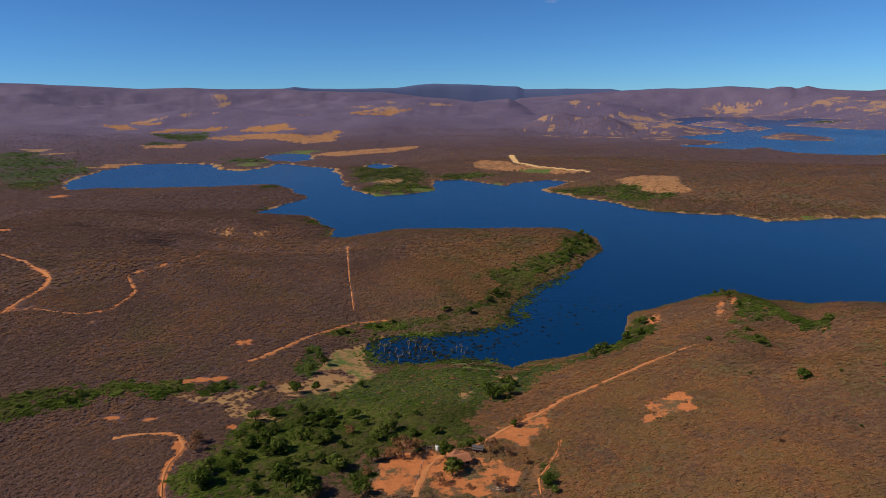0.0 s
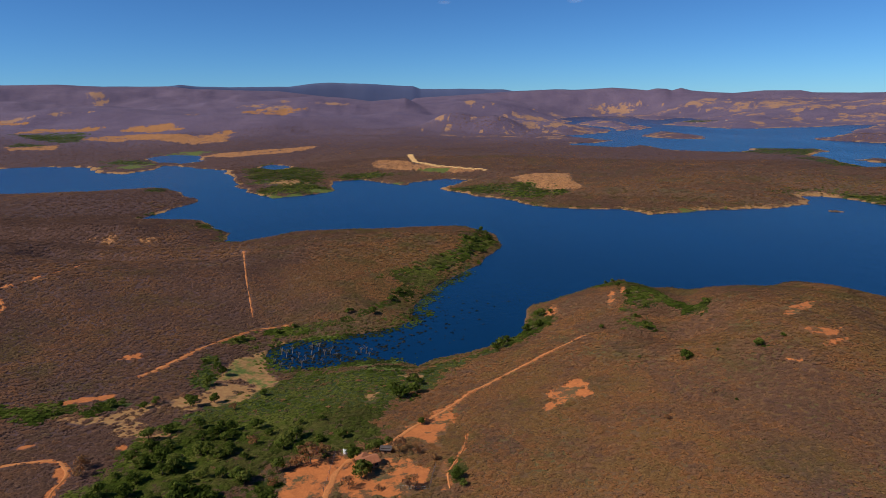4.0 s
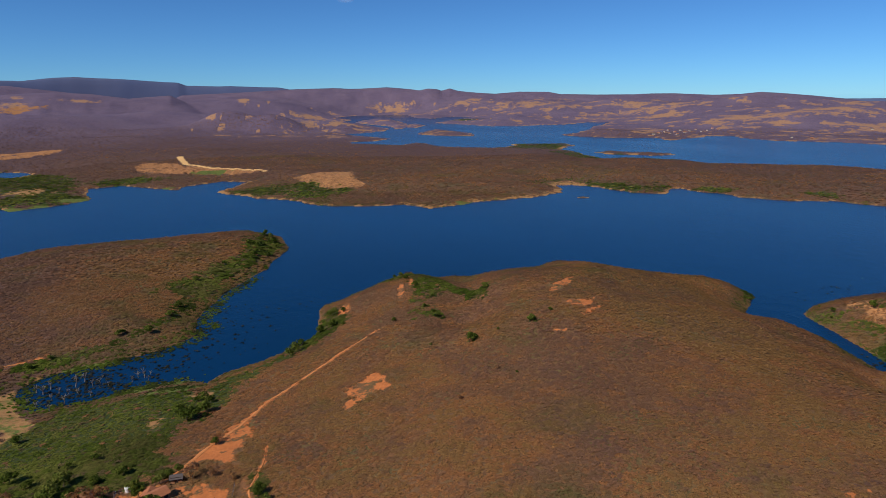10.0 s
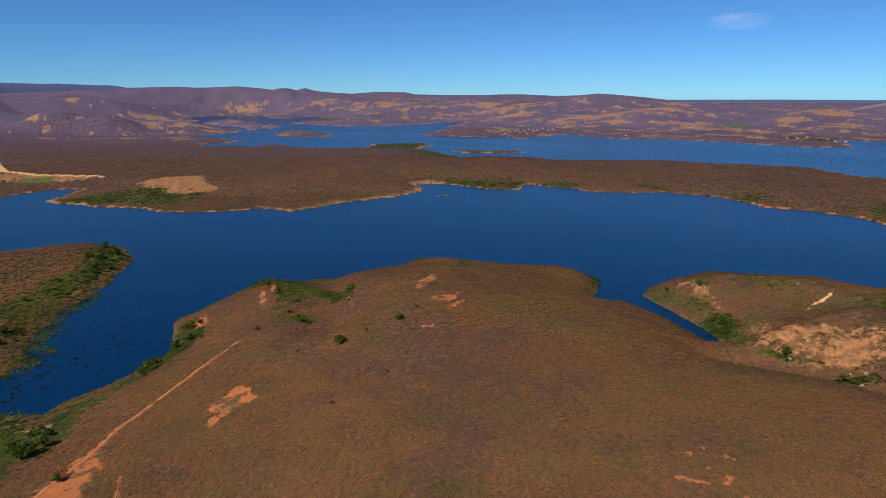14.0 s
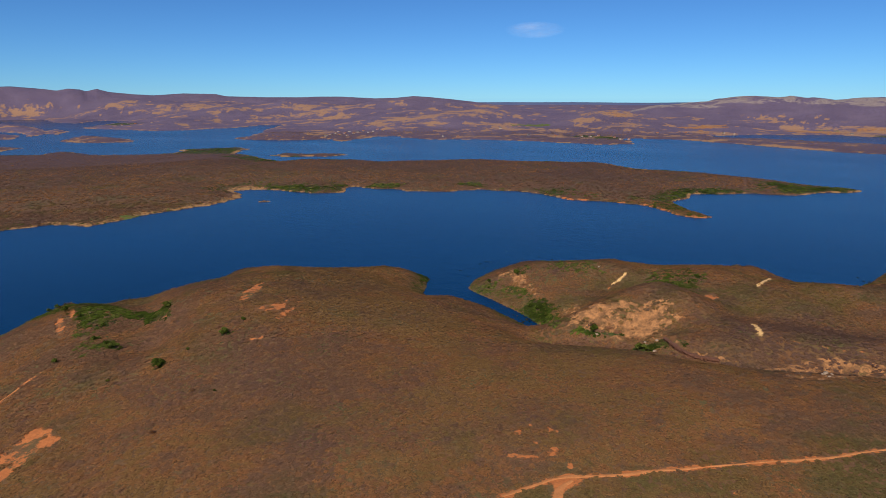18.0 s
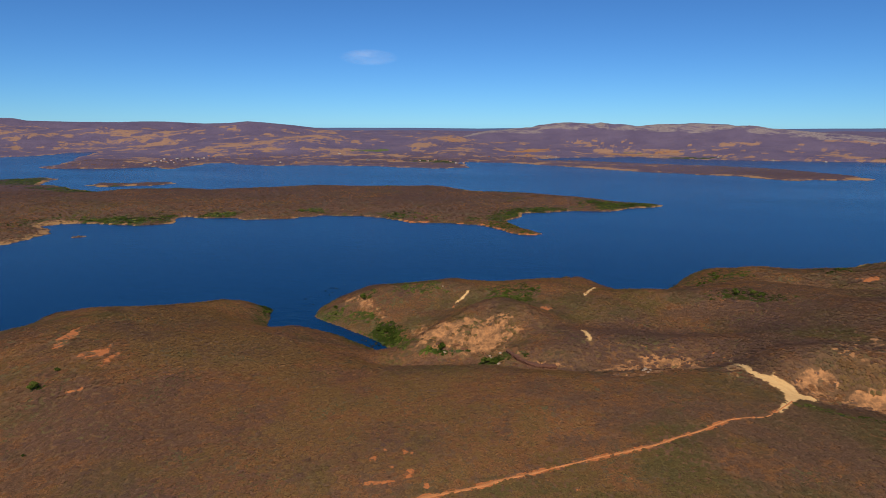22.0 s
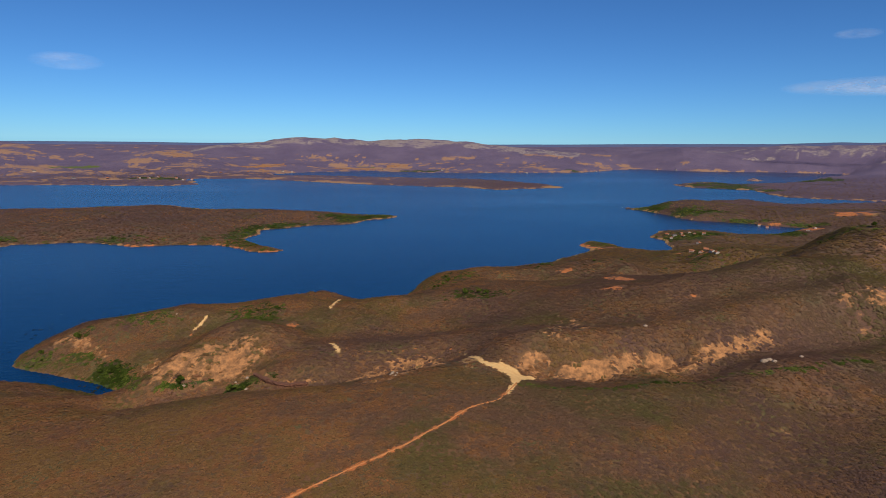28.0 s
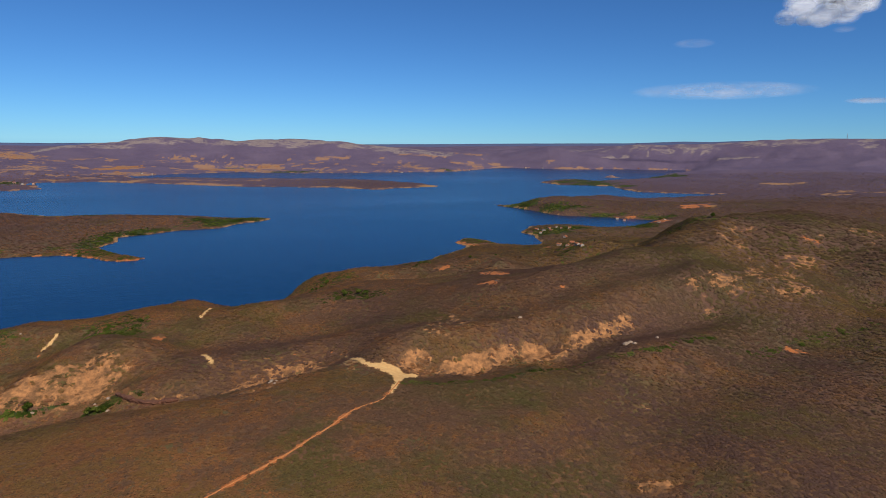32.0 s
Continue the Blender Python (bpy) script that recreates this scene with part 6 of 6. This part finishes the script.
def tank(x, y):
    thing = tagged(new("water_tank"), "white plastic water tank with a lid on a low stand", "water tank")
    bm = bmesh.new()
    tube(bm, (0, 0, -0.4), (0, 0, 0.5), 0.95, 0.9, 12)
    part("stand", bm, MAT_STONE, thing)
    bm = bmesh.new()
    for a, b, ra, rb in ((0.5, 1.7, 0.72, 0.82), (1.7, 1.85, 0.82, 0.74)):
        tube(bm, (0, 0, a), (0, 0, b), ra, rb, 16)
    part("body", bm, MAT_TANK, thing)
    bm = bmesh.new()
    tube(bm, (0, 0, 1.86), (0, 0, 2.0), 0.5, 0.32, 16)
    part("lid", bm, MAT_TANK, thing)
    stand(thing, x, y)


tank(*TANKS[0])


def boulder(x, y, size, seed):
    bm = bmesh.new()
    bmesh.ops.create_icosphere(bm, subdivisions=2, radius=size / 2)
    for v in bm.verts:
        k = 1 + 0.35 * noise.noise(v.co * (1.6 / size) + Vector((seed, 0, 0))) + 0.12 * noise.noise(v.co * (5 / size))
        v.co = Vector((v.co.x * k * 1.2, v.co.y * k, v.co.z * k * 0.75))
    ob = part("boulder", bm, MAT_STONE)
    tagged(ob, "pale weathered boulder on an eroded slope", "rock", "boulders on the eroded banks")
    stand(ob, x, y, seed * 40, -size * 0.15)


for i, (x, y, s) in enumerate(BOULDERS):
    boulder(x, y, max(0.8, min(s, 2.6)), i)


def ledge_block(x, y, size, turn, seed):
    """One slab of the undercut earth ledge: broken, flat on top."""
    rr, bm = random.Random(seed), bmesh.new()
    bmesh.ops.create_cube(bm, size=1.0)
    bmesh.ops.subdivide_edges(bm, edges=bm.edges[:], cuts=2, use_grid_fill=True)
    for v in bm.verts:
        v.co += Vector((rr.gauss(0, 0.05), rr.gauss(0, 0.05), rr.gauss(0, 0.05)))
        v.co = Vector((v.co.x * size * 1.9, v.co.y * size * (1.0 if v.co.z > 0 else 0.6), v.co.z * size * 0.8))
    ob = part("ledge_block", bm, MAT_LEDGE)
    tagged(ob, "dark red slab of eroded earth along a gully", "rock", "slabs of the eroded ledge")
    stand(ob, x, y, turn, -size * 0.3)


MAT_LEDGE = plain("eroded_ledge", (0.17, 0.075, 0.045), 0.95, 0.4, 0.9)
lr = random.Random(77)
for i, ((ax, ay), (bx, by)) in enumerate(zip(LEDGE[:-1], LEDGE[1:])):
    for k in range(3):
        u = (k + lr.uniform(0.2, 0.8)) / 3
        ledge_block(ax + (bx - ax) * u, ay + (by - ay) * u, lr.uniform(1.2, 2.2), math.degrees(math.atan2(by - ay, bx - ax)) + lr.uniform(-15, 15), 900 + 3 * i + k)


def mast(x, y, tall):
    """A lattice radio mast: four legs, rings and diagonal braces."""
    thing = tagged(new("radio_mast"), "thin steel lattice radio mast on a far ridge", "mast")
    n = 8
    for sx, sy in ((-1, -1), (1, -1), (1, 1), (-1, 1)):
        bm = bmesh.new()
        tube(bm, (sx * 1.6, sy * 1.6, -1), (sx * 0.4, sy * 0.4, tall), 0.28, 0.2, 5)
        part("leg", bm, MAT_STEEL, thing)
    for k in range(n):
        h0, h1 = tall * k / n, tall * (k + 1) / n
        w0, w1 = 1.6 - 1.2 * k / n, 1.6 - 1.2 * (k + 1) / n
        bm = bmesh.new()
        c = [(-1, -1), (1, -1), (1, 1), (-1, 1)]
        for q in range(4):
            (ax, ay), (bx, by) = c[q], c[(q + 1) % 4]
            tube(bm, (ax * w0, ay * w0, h0), (bx * w1, by * w1, h1), 0.12, 0.12, 4)
            tube(bm, (ax * w1, ay * w1, h1), (bx * w1, by * w1, h1), 0.12, 0.12, 4)
        part("brace", bm, MAT_STEEL, thing)
    stand(thing, x, y)


_a = radians(-140.6)
_r = max(((float(read(GZ, np.array([-math.sin(_a) * r]), np.array([math.cos(_a) * r]))[0]) - EYE) / r, r) for r in range(2600, 3700, 20))[1]
mast(-math.sin(_a) * _r, math.cos(_a) * _r, 24)

# ---- the skyline: far hills with haze in their colour, and clouds ----
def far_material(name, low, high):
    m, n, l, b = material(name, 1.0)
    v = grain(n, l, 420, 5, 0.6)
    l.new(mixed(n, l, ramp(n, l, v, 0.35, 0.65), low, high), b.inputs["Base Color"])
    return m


def skyline(name, away, drop, seed, rough, mat, label):
    az = np.arange(-158, 56, 0.12)
    ks = sorted(SKYLINE)
    el = np.interp(az, [k[0] for k in ks], [k[1] for k in ks]) - drop
    el = el + fbm(az, az * 0 + seed, 6, 5, seed) * rough * smooth(-75, -10, az) + fbm(az, az * 0 + seed, 2, 3, seed + 5) * rough * 0.12
    top = EYE + np.tan(np.radians(el)) * away
    rows = []
    for back, share in ((120, 0.0), (100, 0.2), (80, 0.42), (60, 0.62), (40, 0.8), (20, 0.94), (0, 1.0), (-20, 0.9), (-36, 0.3)):
        r = away - back
        rows.append((r, -5 + (top + 5) * share + fbm(az, az * 0 + back / 45, 3.0, 5, seed + 9) * 95 * share * (1 - share)))
    a = np.radians(az)[:, None] + np.zeros((1, len(rows)))
    r = np.array([q[0] for q in rows])[None, :] + np.zeros((len(az), 1))
    z = np.stack([q[1] for q in rows], 1)
    m = sheet(name, -np.sin(a) * r, np.cos(a) * r, z, False)
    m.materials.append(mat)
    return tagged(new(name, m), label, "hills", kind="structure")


# the blue of distance haze is put into these base colours
skyline("backdrop", 4960, 0.0, 5, 0.10, far_material("hazy_far_hills", (0.085, 0.105, 0.190), (0.105, 0.120, 0.200)), "table hills along the far horizon, blue with painted haze")

def vapour(n, l, out, alpha=None):
    """White cloud that scatters light, plus an added faint glow, let through by alpha."""
    d, t, m = n.new("ShaderNodeBsdfDiffuse"), n.new("ShaderNodeBsdfTranslucent"), n.new("ShaderNodeMixShader")
    d.inputs[0].default_value = t.inputs[0].default_value = (0.90, 0.90, 0.91, 1)
    m.inputs[0].default_value = 0.15
    l.new(d.outputs[0], m.inputs[1])
    l.new(t.outputs[0], m.inputs[2])
    # added glow keeps the cloud brighter than the sky behind
    glow, both = n.new("ShaderNodeEmission"), n.new("ShaderNodeAddShader")
    glow.inputs[0].default_value, glow.inputs[1].default_value = (0.80, 0.88, 1.0, 1), 0.12
    l.new(m.outputs[0], both.inputs[0])
    l.new(glow.outputs[0], both.inputs[1])
    last = both.outputs[0]
    if alpha:
        c, k = n.new("ShaderNodeBsdfTransparent"), n.new("ShaderNodeMixShader")
        l.new(alpha, k.inputs[0])
        l.new(c.outputs[0], k.inputs[1])
        l.new(last, k.inputs[2])
        last = k.outputs[0]
    l.new(last, out.inputs[0])


def wisp_material(thick):
    m, n, l, b = material("thin_cloud", 1.0)
    co = n.new("ShaderNodeTexCoord")
    s = n.new("ShaderNodeSeparateXYZ")
    l.new(co.outputs["Object"], s.inputs[0])
    edge = maths(n, l, "SUBTRACT", 1.0, maths(n, l, "ADD", maths(n, l, "POWER", s.outputs[0], 2.0), maths(n, l, "POWER", s.outputs[2], 2.0)), clamp=True)
    v = grain(n, l, 160, 5, 0.6, (1, 1, 3.0))
    vapour(n, l, n["Material Output"], maths(n, l, "MULTIPLY", maths(n, l, "MULTIPLY", edge, ramp(n, l, v, 0.28, 0.70)), thick))
    return m


WISP, FAINT_WISP, PUFF = wisp_material(0.75), wisp_material(0.28), wisp_material(1.6)


def lens(name, mid, a, half, tall, mat, parent=None):
    """One soft, almost flat card of vapour, turned to face the camera."""
    bm = bmesh.new()
    bmesh.ops.create_grid(bm, x_segments=16, y_segments=8, size=1.0)
    for q in bm.verts:
        q.co = Vector((q.co.x, 0.012 * (1 - q.co.x ** 2) * (1 - q.co.y ** 2), q.co.y))
    ob = part(name, bm, mat, parent)
    ob.matrix_basis = Matrix.Translation(mid) @ Matrix.Rotation(a, 4, "Z") @ Matrix.Diagonal((half, 200, tall, 1))
    return ob


def in_sky(az, el, dist):
    a, e = radians(az), radians(el)
    return Vector((-math.sin(a) * math.cos(e), math.cos(a) * math.cos(e), math.sin(e))) * dist + Vector((0, 0, EYE))


def cloud_heap(az, el, w, h, seed):
    """A heaped cloud of many overlapping soft cards facing the camera, flat at its foot."""
    dist, rr = 4700.0, random.Random(seed)
    thing = tagged(new("cloud"), "small white heaped cloud in a clear sky", "cloud")
    thing.location = in_sky(az, el, dist)
    half, tall = math.radians(w) * dist / 2, math.radians(h) * dist / 2
    a = radians(az)
    side, away = Vector((math.cos(a), math.sin(a), 0)), Vector((-math.sin(a), math.cos(a), 0))
    for k in range(26):
        u = rr.uniform(-1, 1)
        env = 1 - abs(u) ** 1.8
        v = rr.uniform(-0.25, 0.9) * env + 0.25 * u
        size = tall * rr.uniform(0.30, 0.62) * (0.4 + 0.6 * env)
        lens("puff", side * (u * half * 0.85) + Vector((0, 0, v * tall * 0.8)) + away * (k * 7 - 90), a, size * 1.35, size, PUFF, thing)
    return thing


def cloud_wisp(az, el, w, h, mat):
    """A thin veil of cloud."""
    dist = 3000.0
    ob = lens("cloud_wisp", in_sky(az, el, dist), radians(az), math.radians(w) * dist / 2, math.radians(h) * dist / 2, mat)
    return tagged(ob, "thin white veil of cloud in a clear blue sky", "cloud")


for i, (az, el, w, h) in enumerate(CLOUDS):
    if i > 0:
        cloud_wisp(az, el, w, h, WISP if i in (3, 4) else FAINT_WISP)
    else:
        cloud_heap(az, el, w, h, i)
